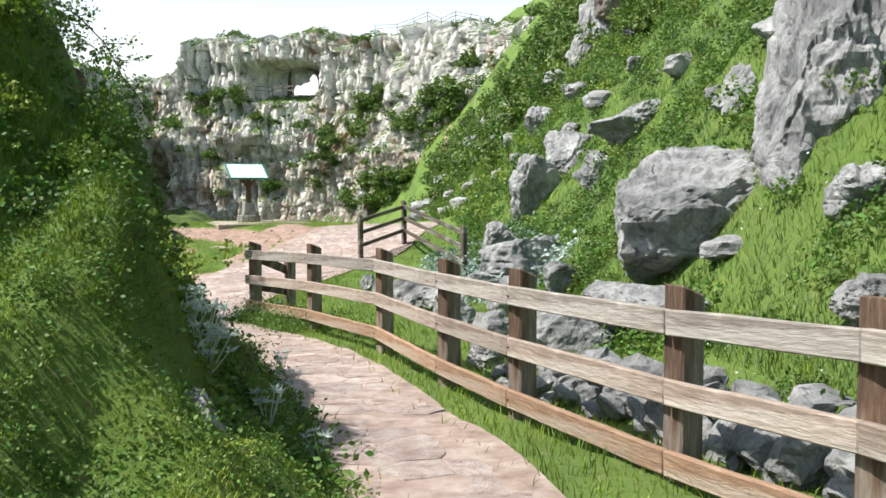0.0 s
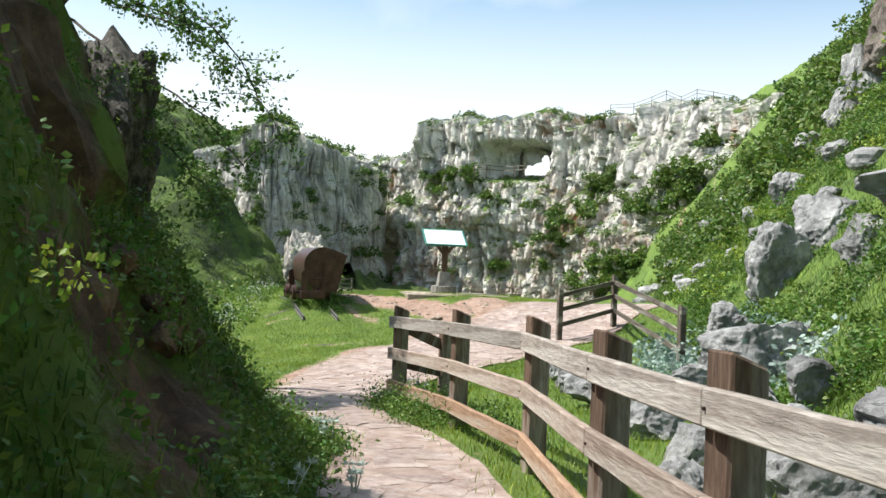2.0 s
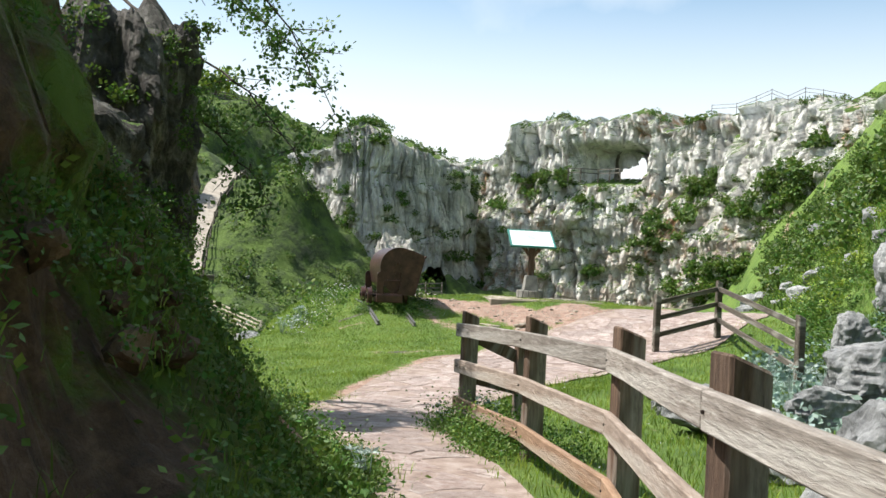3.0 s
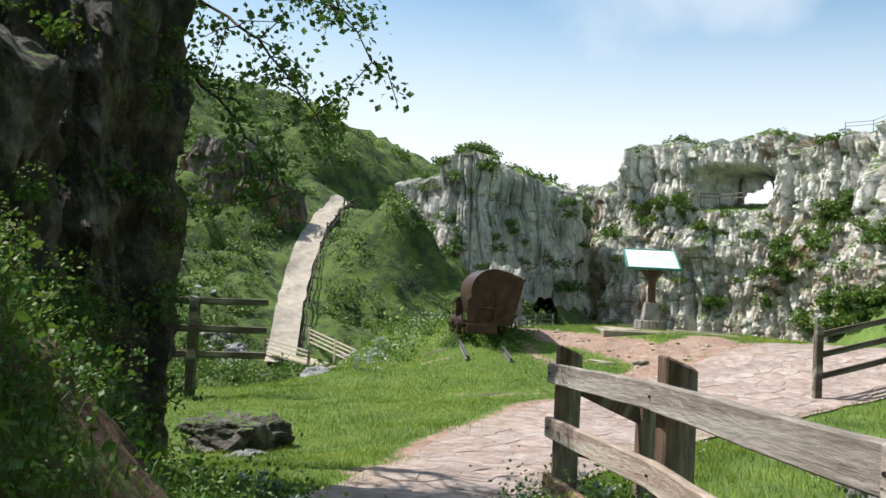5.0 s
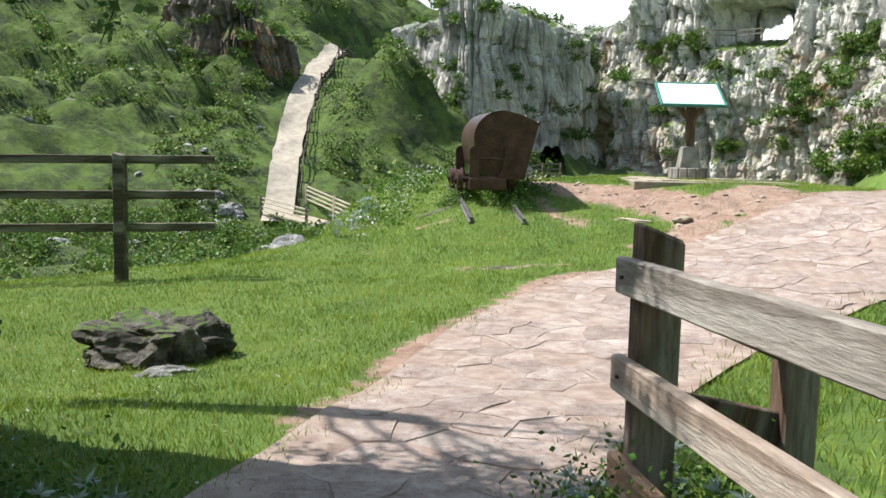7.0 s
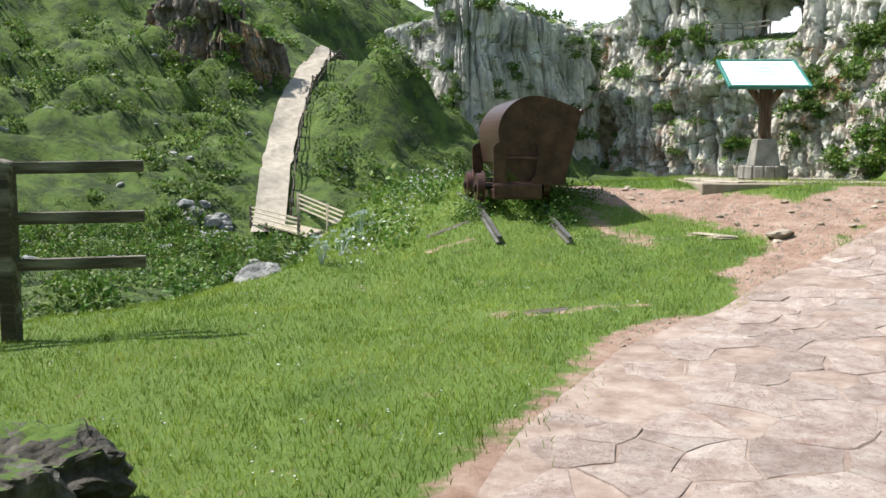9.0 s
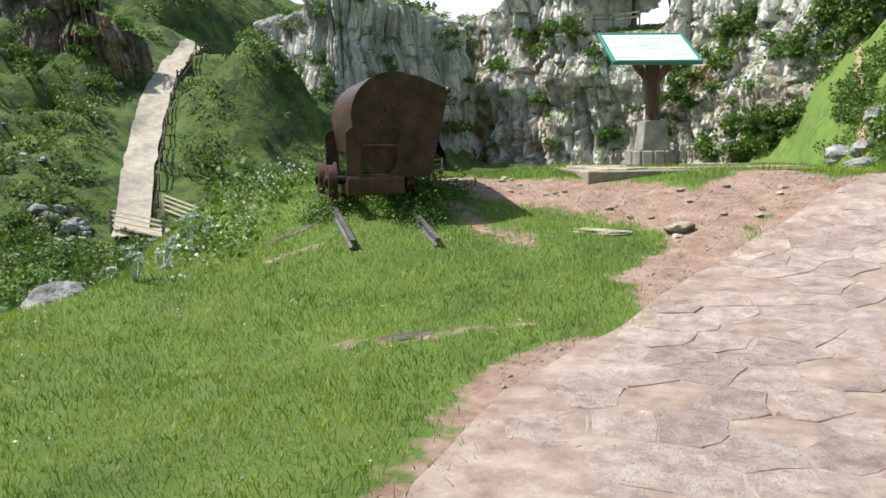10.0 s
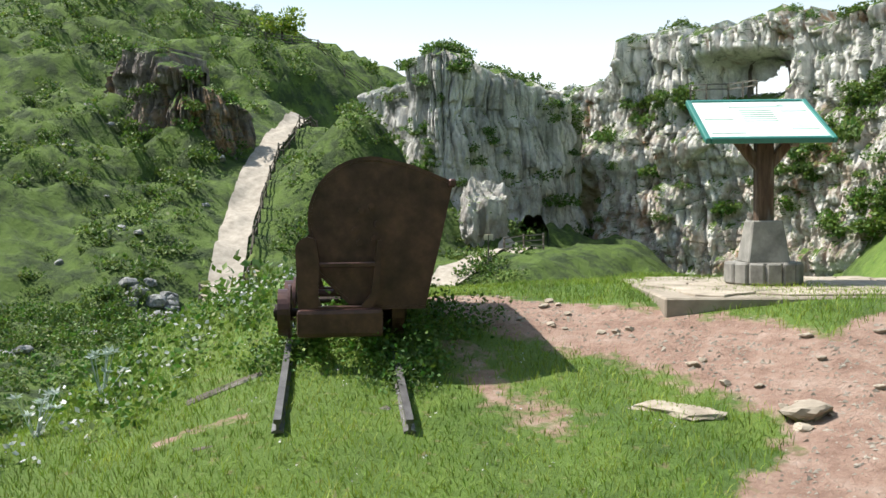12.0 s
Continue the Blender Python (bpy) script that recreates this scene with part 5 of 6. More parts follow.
# shrubs on the quarry wall
rng = np.random.RandomState(31)
spots = []
while len(spots) < 600:
    i, j = rng.randint(10, WX.shape[0] - 10), rng.randint(60, WX.shape[1] - 2)
    v, so = V[i, j], s[i] - arch_s
    want = 0.05 + 0.8 * math.exp(-((v - 0.66 + 0.006 * so) / 0.06) ** 2) * (so > -16) + 0.35 * (v > 0.97) + (0.55 if so > 3.5 and v < 0.78 else 0) + 0.30 * (0.30 < v < 0.50)
    if abs(so + 0.8) < 3.6 and 11.7 < zz[i, j] < 15.6:
        continue
    if float(vnoise(s[i] * 0.22, zz[i, j] * 0.34, 0, 55)) < 0.05 and rng.uniform() < 0.85:
        continue
    if rng.uniform() < want:
        spots.append((WX[i, j] + nx[i] * 0.1, WY[i, j] + ny[i] * 0.1, zz[i, j] - 0.25, rng.uniform(0.6, 1.7)))
ROCK_GROWTH = [(x, y, z, sc * 0.8) for x, y, z, sc in spots[190:]]
spots = spots[:190]
for P_, fx_, fy_, count, lo in ((CRAG, crag_nx, crag_ny, 110, 40), (OUTCROP, outcrop_nx, outcrop_ny, 40, 30)):
    while count:
        i, j = rng.randint(4, P_.shape[0] - 4), rng.randint(lo, P_.shape[1])
        if float(vnoise(i * 0.05, j * 0.06, 0, 58)) < 0.1 and j < P_.shape[1] * 0.93:
            continue
        ROCK_GROWTH.append((P_[i, j, 0] + 0.1 * fx_[i], P_[i, j, 1] + 0.1 * fy_[i], P_[i, j, 2] - 0.15, rng.uniform(0.4, 1.2)))
        count -= 1
for k in range(0, CRAG.shape[0], 3):
    back = rng.uniform(0, 2.4)
    ROCK_GROWTH.append((CRAG[k, -1, 0] - back * crag_nx[k], CRAG[k, -1, 1] - back * crag_ny[k], CRAG[k, -1, 2] - 0.3, rng.uniform(0.5, 1.1)))
for k in range(0, WX.shape[0], 7):
    back = rng.uniform(0.3, 3.0)
    if float(vnoise(k * 0.02, 0.0, 0.0, 56)) > -0.25:
        ROCK_GROWTH.append((WX[k, -1] - back * nx[k], WY[k, -1] - back * ny[k], zz[k, -1] - 0.35, rng.uniform(0.4, 0.9)))
thicket("rock_face_growth", ROCK_GROWTH, 230, 0.17, [M_BUSH, M_HERB], "small shrubs and tufts rooted in the rock faces")
KINDS = [bush_kind(40 + k, 520, 0.16, M_BUSH, "dark green shrub rooted in the rock face", "shrubs on the rock") for k in range(5)]
place(KINDS, spots)
# shrubs on the slope and hill
spots = []
while len(spots) < 520:
    y = rng.uniform(22, 72)
    x = float(line_at(FOOT_RIGHT, y)) + rng.uniform(0.8, 14)
    hgt = x - float(line_at(FOOT_RIGHT, y))
    if rng.uniform() < step01(1.0, 5.5, hgt) * (0.55 + 0.6 * float(vnoise(x * 0.25, y * 0.2, 0, 57))):
        spots.append((x, y, ground_z(x, y) - 0.1, rng.uniform(0.4, 1.3)))
thicket("gorse", spots, 420, 0.11, [M_BUSH], "low dark green gorse shrubs on the slope")
spots = []
while len(spots) < 1500:
    a, dist = radians(rng.uniform(-75, -24)), rng.uniform(45, 135)
    x, y = -3 + dist * math.sin(a), 12 + dist * math.cos(a)
    if near_line(np.array(x), np.array(y), HILL_PATH) < 2.6 or -0.85 * x + 0.53 * y < 52:
        continue
    if float(vnoise(x * 0.09, y * 0.09, 0, 59)) > -0.25:
        spots.append((x, y, ground_z(x, y) - 0.1, rng.uniform(0.35, 1.0) * (0.6 + dist / 110)))
thicket("hillside_growth", spots, 110, 0.17, [M_BUSH], "tufted green growth on the grassy hillside")
# shrubs and low growth in the ravine and at the lawn's edge
spots = [(-12.5 - rng.uniform(0, 9), 17 + rng.uniform(0, 12), 0, rng.uniform(0.5, 1.1)) for _ in range(90)]
spots = [(x, y, ground_z(x, y) - 0.05, sc) for x, y, z, sc in spots]
KINDS = [bush_kind(80 + k, 420, 0.09, M_BUSH, "leafy green shrub in the ravine below the lawn", "shrubs in the ravine") for k in range(4)]
place(KINDS, spots)
spots = []
while len(spots) < 420:
    x, y = rng.uniform(-48, -13), rng.uniform(20, 52)
    if float(line_at(LAWN_EDGE, y)) - x > 2.0 and bank_part(np.array(x), np.array(y)) < 0.05 and near_line(np.array(x), np.array(y), [(-40.5, 55.5), (-38, 53)]) > 5:
        spots.append((x, y, ground_z(x, y) - 0.1, rng.uniform(0.4, 1.3)))
thicket("ravine_growth", spots, 260, 0.11, [M_BUSH, M_HERB], "dense green growth on the ravine floor")
spots = []
while len(spots) < 330:
    y = rng.uniform(0.5, 11)
    x = float(line_at(PATH_LEFT, y)) - rng.uniform(0.15, 4.5)
    if float(bank_part(np.array(x), np.array(y))) > 0.5 and (y > 8.3 or float(soil_at(np.array(x), np.array(y))) < 0.35):
        spots.append((x, y, ground_z(x, y) - 0.05, rng.uniform(0.10, 0.36) * (0.45 if y < 4.0 else 1.0)))
for k in range(80):
    y = rng.uniform(4.4, 9.2)
    x = float(line_at(PATH_LEFT, y)) - rng.uniform(1.9, 5.5)
    spots.append((x, y, ground_z(x, y) - 0.1, rng.uniform(0.18, 0.42)))
thicket("bank_growth", [p for p in spots if p[1] > 4.6], 420, 0.05, [M_HERB, M_BUSH], "leafy green clumps on the bank beside the path")
thicket("near_bank_growth", [p for p in spots if p[1] <= 4.6], 460, 0.07, [M_HERB, M_GRASS, M_HERB], "small-leaved green clumps on the bank beside the path")
spots = []
while len(spots) < 520:
    y = rng.uniform(3, 28)
    x = float(line_at(FOOT_RIGHT, y)) + rng.uniform(-0.3, 7)
    spots.append((x, y, ground_z(x, y) - 0.05, rng.uniform(0.12, 0.42)))
thicket("slope_growth", spots, 240, 0.11, [M_HERB, M_SLOPE_GRASS, M_BUSH], "leafy green clumps on the slope behind the fence")
spots = []
while len(spots) < 800:
    y = rng.uniform(22, 64)
    x = float(line_at(FOOT_RIGHT, y)) + rng.uniform(-0.5, 6)
    spots.append((x, y, ground_z(x, y) - 0.08, rng.uniform(0.15, 0.5)))
for k in range(420):
    y = rng.uniform(22, 38)
    x = float(line_at(FOOT_RIGHT, y)) + rng.uniform(-0.6, 5)
    spots.append((x, y, ground_z(x, y) - 0.06, rng.uniform(0.10, 0.34)))
thicket("far_slope_growth", spots, 120, 0.13, [M_HERB, M_GRASS], "tufts and low plants on the far slope")
spots = []
for k in range(46):
    a = rng.uniform(-2.2, 0.6)
    z = rng.uniform(0.2, 4.3)
    spots.append((-6.02 + 0.82 * math.cos(a), 11.6 + 0.72 * math.sin(a), z, rng.uniform(0.10, 0.26)))
for k in range(34):
    a = rng.uniform(-2.4, 0.5)
    spots.append((-5.4 + 0.88 * math.cos(a), 9.85 + 0.88 * math.sin(a), rng.uniform(1.0, 2.7), rng.uniform(0.10, 0.28)))
thicket("pillar_growth", spots, 130, 0.14, [M_HERB, M_BUSH], "ferns and small plants rooted on the rock pillar")
# rocks on the hillside
spots = []
while len(spots) < 55:
    a, dist = radians(rng.uniform(-72, -34)), rng.uniform(38, 95)
    x, y = -3 + dist * math.sin(a), 12 + dist * math.cos(a)
    if near_line(np.array(x), np.array(y), HILL_PATH) > 2.2:
        spots.append((x, y, ground_z(x, y) - 0.12, rng.uniform(1.0, 3.6)))
for k in range(60):
    y = rng.uniform(5, 60)
    spots.append((float(line_at(FOOT_RIGHT, y)) + rng.uniform(0, 6), y, 0, rng.uniform(0.5, 1.6) * (1 + y / 30)))
for k in range(35):
    spots.append((rng.uniform(-40, -27), rng.uniform(56.5, 61), 0, rng.uniform(1.5, 4.0)))
for k in range(30):
    spots.append((rng.uniform(-46, -38), rng.uniform(50.5, 55.0), 0, rng.uniform(1.5, 4.0)))
spots = [(x, y, ground_z(x, y) + 0.02, sc) for x, y, z, sc in spots]
HILLROCK = [rock("rock", (0, -40, -9), (0.16, 0.13, 0.10), 230 + k, M_ROCK, 3, 9, 0.4, 0, "grey rock lying in the rough grass of the slopes", "rocks on the slopes") for k in range(4)]
place(HILLROCK, spots)

# ---- grass ----
def scatter(n, x0, x1, y0, y1, keep, seed):
    rng = np.random.RandomState(seed)
    x, y = rng.uniform(x0, x1, n), rng.uniform(y0, y1, n)
    ok = keep(x, y, rng.uniform(0, 1, n))
    return x[ok], y[ok]


def on_path(x, y, m=0.0):
    return (x > line_at(PATH_LEFT, y) - m) & (x < line_at(PATH_RIGHT, y) + m) & (y < 26.5)


def lawn_keep(x, y, r):
    return ~on_path(x, y, -0.01 - 0.26 * r**3) & (dirt_at(x, y) + 0.35 * (r - 0.5) < 0.45) & (bank_part(x, y) < 0.4) & (x > line_at(LAWN_EDGE, y) - 1.5) & (x < line_at(FOOT_RIGHT, y) + 0.3)


rng = np.random.RandomState(3)
x, y = scatter(290000, -13, -2.2, 9.4, 27, lawn_keep, 1)
tuft = 0.5 + 0.5 * vnoise(x * 1.1, y * 1.1, 0, 101)
blades("lawn_grass", x, y, (0.035 + 0.05 * rng.uniform(0, 1, len(x)) * (0.5 + tuft)), 0.0065, M_GRASS, "short bright green lawn grass", 0.9)
x, y = scatter(70000, -3.5, 4.5, 0.5, 24, lawn_keep, 2)
blades("verge_grass", x, y, 0.05 + 0.09 * rng.uniform(0, 1, len(x)), 0.009, M_GRASS, "green grass along the fence", 0.8)


def bank_keep(x, y, r):
    return (bank_part(x, y) > 0.3) & (x < line_at(PATH_LEFT, y) - 0.02) & (soil_at(x, y) + 0.5 * (r - 0.5) < 0.42)


# Bank's shade and sun put into blade colour: darker here, bright on near bank.
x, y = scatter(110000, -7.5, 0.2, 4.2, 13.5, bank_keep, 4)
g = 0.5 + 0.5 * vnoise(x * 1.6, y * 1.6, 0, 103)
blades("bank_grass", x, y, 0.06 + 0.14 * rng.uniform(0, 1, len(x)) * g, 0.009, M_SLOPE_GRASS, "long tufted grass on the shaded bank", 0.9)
x, y = scatter(150000, -4.0, 0.8, -0.5, 4.8, bank_keep, 17)
g = 0.5 + 0.5 * vnoise(x * 2.2, y * 2.2, 0, 104)
blades("near_bank_grass", x, y, 0.03 + 0.13 * rng.uniform(0, 1, len(x)) * g ** 2, 0.006, M_GRASS, "fine bright green grass on the bank", 1.0)


def slope_keep(x, y, r):
    return (x > line_at(FOOT_RIGHT, y) - 0.2) & (r < 1.0 / (0.4 + 0.06 * y))


x, y = scatter(210000, 0, 11, 2, 34, slope_keep, 5)
blades("slope_grass", x, y, 0.06 + 0.12 * rng.uniform(0, 1, len(x)), 0.010, M_SLOPE_GRASS, "rough green grass on the slope", 0.9)


x, y = scatter(60000, -6, 9, 27, 62, lambda x, y, r: (x > line_at(FOOT_RIGHT, y) - 1.0) & (x < line_at(FOOT_RIGHT, y) + 9) & (vnoise(x * 0.6, y * 0.6, 0, 115) + r > 0.2), 21)
blades("far_slope_grass", x, y, 0.12 + 0.22 * rng.uniform(0, 1, len(x)), 0.035, M_SLOPE_GRASS, "rough green tufts on the far slope", 1.0)


def herb_patch(name, x, y, each, size, mat, label, tall=0.10, wide=0.07, flat=0.4, seed=0):
    rng = np.random.RandomState(seed)
    n = len(x)
    px_ = np.repeat(x, each) + rng.normal(0, wide, n * each)
    py_ = np.repeat(y, each) + rng.normal(0, wide, n * each)
    pz_ = height(px_, py_) + np.abs(rng.normal(0, tall, n * each)) * np.repeat(rng.uniform(0.5, 1.2, n), each)
    ob = new(name, leaf_mesh(name, np.stack([px_, py_, pz_], -1), size, mat, rng, flat))
    return tagged(ob, label, "plants", kind="stuff")


x, y = scatter(5600, -7, 0.7, 4.0, 12.5, bank_keep, 6)
herb_patch("bank_herbs", x, y, 14, 0.034, M_HERB, "broad-leaved green plants on the bank", 0.09, 0.08, 0.4, 6)
x, y = scatter(2600, -6, 0.2, 4.2, 10, lambda x, y, r: (bank_part(x, y) > 0.5) & (soil_at(x, y) > 0.25) & (vnoise(x * 1.4, y * 1.4, 0, 113) > -0.1), 20)
herb_patch("soil_herbs", x, y, 18, 0.022, M_HERB, "small green plants on the bare soil of the bank", 0.06, 0.07, 0.3, 20)
x, y = scatter(2600, -3.5, 0.7, -0.5, 4.2, bank_keep, 18)
herb_patch("near_bank_herbs", x, y, 22, 0.016, M_HERB, "small-leaved green plants on the bank", 0.05, 0.06, 0.4, 18)
x, y = scatter(19000, 0, 8, 2, 26, lambda x, y, r: (x > line_at(FOOT_RIGHT, y) - 0.6) & (vnoise(x * 0.7, y * 0.7, 0, 111) > -0.1), 7)
herb_patch("slope_herbs", x, y, 12, 0.042, M_HERB, "broad-leaved green plants on the slope", 0.13, 0.10, 0.4, 7)
x, y = scatter(500, -0.6, 3.5, 14, 21, lambda x, y, r: (np.abs(x - line_at(FOOT_RIGHT, y) + 0.5) < 1.0), 8)
herb_patch("blue_green_plants", x, y, 18, 0.06, M_BLUE, "pale blue-green leafy plants at the slope's foot", 0.16, 0.12, 0.2, 8)
x, y = scatter(600, -12.6, -9.2, 21.3, 27, lambda x, y, r: np.abs(x - line_at(LAWN_EDGE, y) - 0.1) < 0.55, 9)
herb_patch("edge_plants", x, y, 14, 0.04, M_HERB, "pale leafy plants along the lawn's edge", 0.09, 0.10, 0.1, 9)
x, y = scatter(260, -12.6, -9.2, 20.6, 27, lambda x, y, r: np.abs(x - line_at(LAWN_EDGE, y) - 0.15) < 0.4, 10)
herb_patch("edge_flowers", x, y, 5, 0.03, M_FLOWER, "small pale blue flowers at the lawn's edge", 0.17, 0.05, 0.1, 10)
x, y = scatter(60000, -9.5, -3.2, 18.5, 26, lambda x, y, r: ~on_path(x, y) & (dirt_at(x, y) > 0.45 + 0.5 * r), 15)
gr = np.random.RandomState(16)
x, y = x[:5200], y[:5200]
gz, gs = height(x, y), 0.006 + 0.016 * gr.uniform(0, 1, len(x)) ** 3
corner = np.array([(1, 0, 0), (-0.4, 0.9, 0), (-0.6, -0.8, 0), (0.1, 0.1, 0.7)])
co = np.stack([x, y, gz - 0.002], -1)[:, None, :] + gs[:, None, None] * (corner[None] + gr.uniform(-0.3, 0.3, (len(x), 4, 3)))
tri = np.array([(0, 1, 3), (1, 2, 3), (2, 0, 3)])
me = bpy.data.meshes.new("gravel")
me.from_pydata(co.reshape(-1, 3).tolist(), [], (tri[None] + 4 * np.arange(len(x))[:, None, None]).reshape(-1, 3).tolist())
me.materials.append(M_SAND)
tagged(new("gravel", me), "small pale gravel scattered on the red earth", "gravel", kind="stuff")
x, y = scatter(420, -11, 0, 11, 24, lawn_keep, 11)
herb_patch("daisies", x, y, 3, 0.012, M_FLOWER, "tiny white daisies in the lawn", 0.05, 0.02, 0.9, 11)
x, y = scatter(260, 0.5, 6.5, 3, 18, lambda x, y, r: x > line_at(FOOT_RIGHT, y) - 0.3, 12)
herb_patch("slope_flowers", x, y, 5, 0.018, M_FLOWER, "small white flowers on the slope", 0.16, 0.04, 0.4, 12)
x, y = scatter(170, -9.0, -7.6, 22.1, 23.6, lambda x, y, r: r < 2, 13)
herb_patch("wagon_weeds", x, y, 40, 0.024, M_HERB, "dark green weeds growing under the wagon", 0.11, 0.08, 0.2, 13)
x, y = scatter(420, -2.9, -0.9, 11.2, 13.7, lambda x, y, r: np.abs((x + 2.0) * 0.79 + (y - 12.3) * 0.61) < 0.45, 14)
herb_patch("post_weeds", x, y, 50, 0.020, M_HERB, "dark green weeds round the fence end", 0.15, 0.09, 0.2, 14)


x, y = scatter(520, -5.2, -2.2, 9.6, 12.0, lambda x, y, r: (x < line_at(PATH_LEFT, y) - 0.05) & (x > line_at(PATH_LEFT, y) - 0.9), 19)
herb_patch("bank_foot_herbs", x, y, 40, 0.022, M_HERB, "dark green weeds at the foot of the bank", 0.14, 0.09, 0.3, 19)


def thistle(x, y, tall, heads, seed, label="silvery spiny sea-holly plant on the bank"):
    """A spiny plant: a few stems, each with star-like heads of narrow leaves."""
    rng = np.random.RandomState(seed)
    z = ground_z(x, y)
    ob = thing("thistle", pose(x, y, z - 0.03), label, "thistle", "silver thistles")
    bm = bmesh.new()
    centres = []
    for k in range(heads):
        a, h, r = rng.uniform(0, 6.28), tall * rng.uniform(0.45, 1.0), tall * rng.uniform(0.1, 0.55)
        tip = Vector((math.cos(a) * r, math.sin(a) * r, h))
        centres.append(tip)
        m = Matrix.Translation(tip / 2) @ tip.to_track_quat("Z", "Y").to_matrix().to_4x4()
        tube(0.006, tip.length, 5, bm, m, 0.003)
    part("stem", bm, M_SILVER, ob)["kind"] = "stuff"
    V3, F = [], []
    for c in centres:
        for k in range(16):
            d = rng.normal(size=3)
            d[2] = abs(d[2]) * 0.6
            d /= np.linalg.norm(d)
            e = np.cross(d, rng.normal(size=3))
            e /= np.linalg.norm(e)
            L = rng.uniform(0.035, 0.07)
            c0 = np.array(c)
            n = len(V3)
            V3 += [c0, c0 + d * L * 0.35 + e * L * 0.14, c0 + d * L, c0 + d * L * 0.35 - e * L * 0.14]
            F += [(n, n + 1, n + 2), (n, n + 2, n + 3)]
    spines = new("foliage", mesh_from("foliage", V3, F, M_SILVER))
    spines.parent = ob
    spines["kind"] = "stuff"
    return ob


THISTLES = [(-0.54, 4.28, 0.36, 24), (-0.46, 4.16, 0.30, 16), (-0.66, 4.44, 0.32, 14), (-0.25, 4.6, 0.3, 7), (0.0, 4.9, 0.25, 6), (-0.5, 5.9, 0.25, 6), (-1.2, 7.6, 0.3, 7), (-1.0, 8.1, 0.25, 6), (-1.9, 9.7, 0.28, 7), (-4.15, 11.75, 0.26, 8), (-3.6, 11.35, 0.22, 6),
            (-2.55, 13.25, 0.3, 8), (-2.2, 12.9, 0.32, 8), (-2.0, 12.6, 0.28, 7), (-2.85, 13.1, 0.22, 6), (-1.7, 12.3, 0.25, 6), (0.35, 17.6, 0.5, 12), (0.7, 16.9, 0.5, 12), (-0.1, 18.6, 0.5, 12), (1.1, 16.2, 0.4, 10), (-10.0, 21.2, 0.35, 9), (-10.3, 22.0, 0.4, 9), (-9.9, 20.7, 0.35, 9)]
for k, (x, y, h, n) in enumerate(THISTLES):
    thistle(x, y, h, n, 400 + k, "silvery spiny sea-holly plant beside the path")


# ---- the tree over the pillar ----
def limb(bm, pts, r0, r1, segs=6):
    last = None
    for k, p in enumerate(pts):
        p = Vector(p)
        q = Vector(pts[min(k + 1, len(pts) - 1)]) - Vector(pts[max(k - 1, 0)])
        rot = q.to_track_quat("Z", "Y").to_matrix()
        r = r0 + (r1 - r0) * k / (len(pts) - 1)
        ring = [bm.verts.new(p + rot @ Vector((r * math.cos(a), r * math.sin(a), 0))) for a in np.linspace(0, 2 * math.pi, segs + 1)[:-1]]
        if last:
            for j in range(segs):
                bm.faces.new((last[j], last[(j + 1) % segs], ring[(j + 1) % segs], ring[j]))
        last = ring


def curve(pts, n=14, wob=0.05, rng=None):
    pts = np.array(pts, float)
    t = np.linspace(0, len(pts) - 1, n)
    out = np.stack([np.interp(t, np.arange(len(pts)), pts[:, k]) for k in range(3)], 1)
    out[1:-1] = 0.25 * out[:-2] + 0.5 * out[1:-1] + 0.25 * out[2:]
    return out + (rng.normal(0, wob, out.shape) if rng is not None else 0)


tree = thing("tree", pose(-8.3, 12.7, 4.4), "leafy tree leaning over the rock pillar", "tree")
inv = pose(-7.2, 11.7, 4.4).inverted()
rng = np.random.RandomState(77)
bm = bmesh.new()
limb(bm, curve([(-7.3, 11.7, 3.6), (-7.0, 11.75, 4.8), (-6.3, 11.9, 5.6)], 8), 0.16, 0.10, 9)
part("trunk", bm, M_BARK, tree, m=inv)
BOUGHS = [[(-6.3, 11.9, 5.6), (-4.6, 11.2, 5.4), (-3.5, 11.3, 4.5), (-2.95, 11.6, 3.45)], [(-6.6, 11.9, 5.2), (-5.0, 11.5, 4.3), (-4.0, 11.5, 3.7), (-3.3, 11.6, 2.95)],
         [(-6.6, 11.9, 5.0), (-5.0, 11.4, 3.9), (-4.2, 11.5, 3.05), (-3.6, 11.5, 2.5)], [(-6.3, 11.9, 5.6), (-4.9, 10.8, 5.1), (-3.8, 10.8, 4.6)], [(-6.3, 11.9, 5.6), (-5.3, 11.2, 5.7), (-4.2, 10.6, 5.6)],
         [(-6.4, 11.9, 5.5), (-4.8, 12.2, 5.0), (-3.9, 12.4, 4.3)]]
leaves = []
for pts in BOUGHS:
    bm = bmesh.new()
    c = curve(pts, 16, 0.02, rng)
    limb(bm, c, 0.022, 0.005)
    for j in range(5, 16):
        for _ in range(2):
            d = rng.normal(size=3) * (1, 1, 0.7)
            d /= np.linalg.norm(d)
            L = rng.uniform(0.2, 0.5)
            tw = [c[j], c[j] + d * L * 0.5 + rng.normal(0, 0.03, 3), c[j] + d * L + (0, 0, -0.08)]
            limb(bm, tw, 0.007, 0.003, 4)
            for q in np.linspace(0.25, 1, 6):
                base = c[j] + d * L * q
                leaves.append(base + rng.normal(0, 0.06, (6, 3)))
    leaves.append(c[-1] + rng.normal(0, 0.08, (14, 3)))
    part("branch", bm, M_BARK, tree, m=inv)
crown = new("foliage", leaf_mesh("foliage", np.concatenate(leaves), 0.046, M_TREE, rng, 0.2, 1.3))
crown.parent = tree
crown.matrix_basis = inv
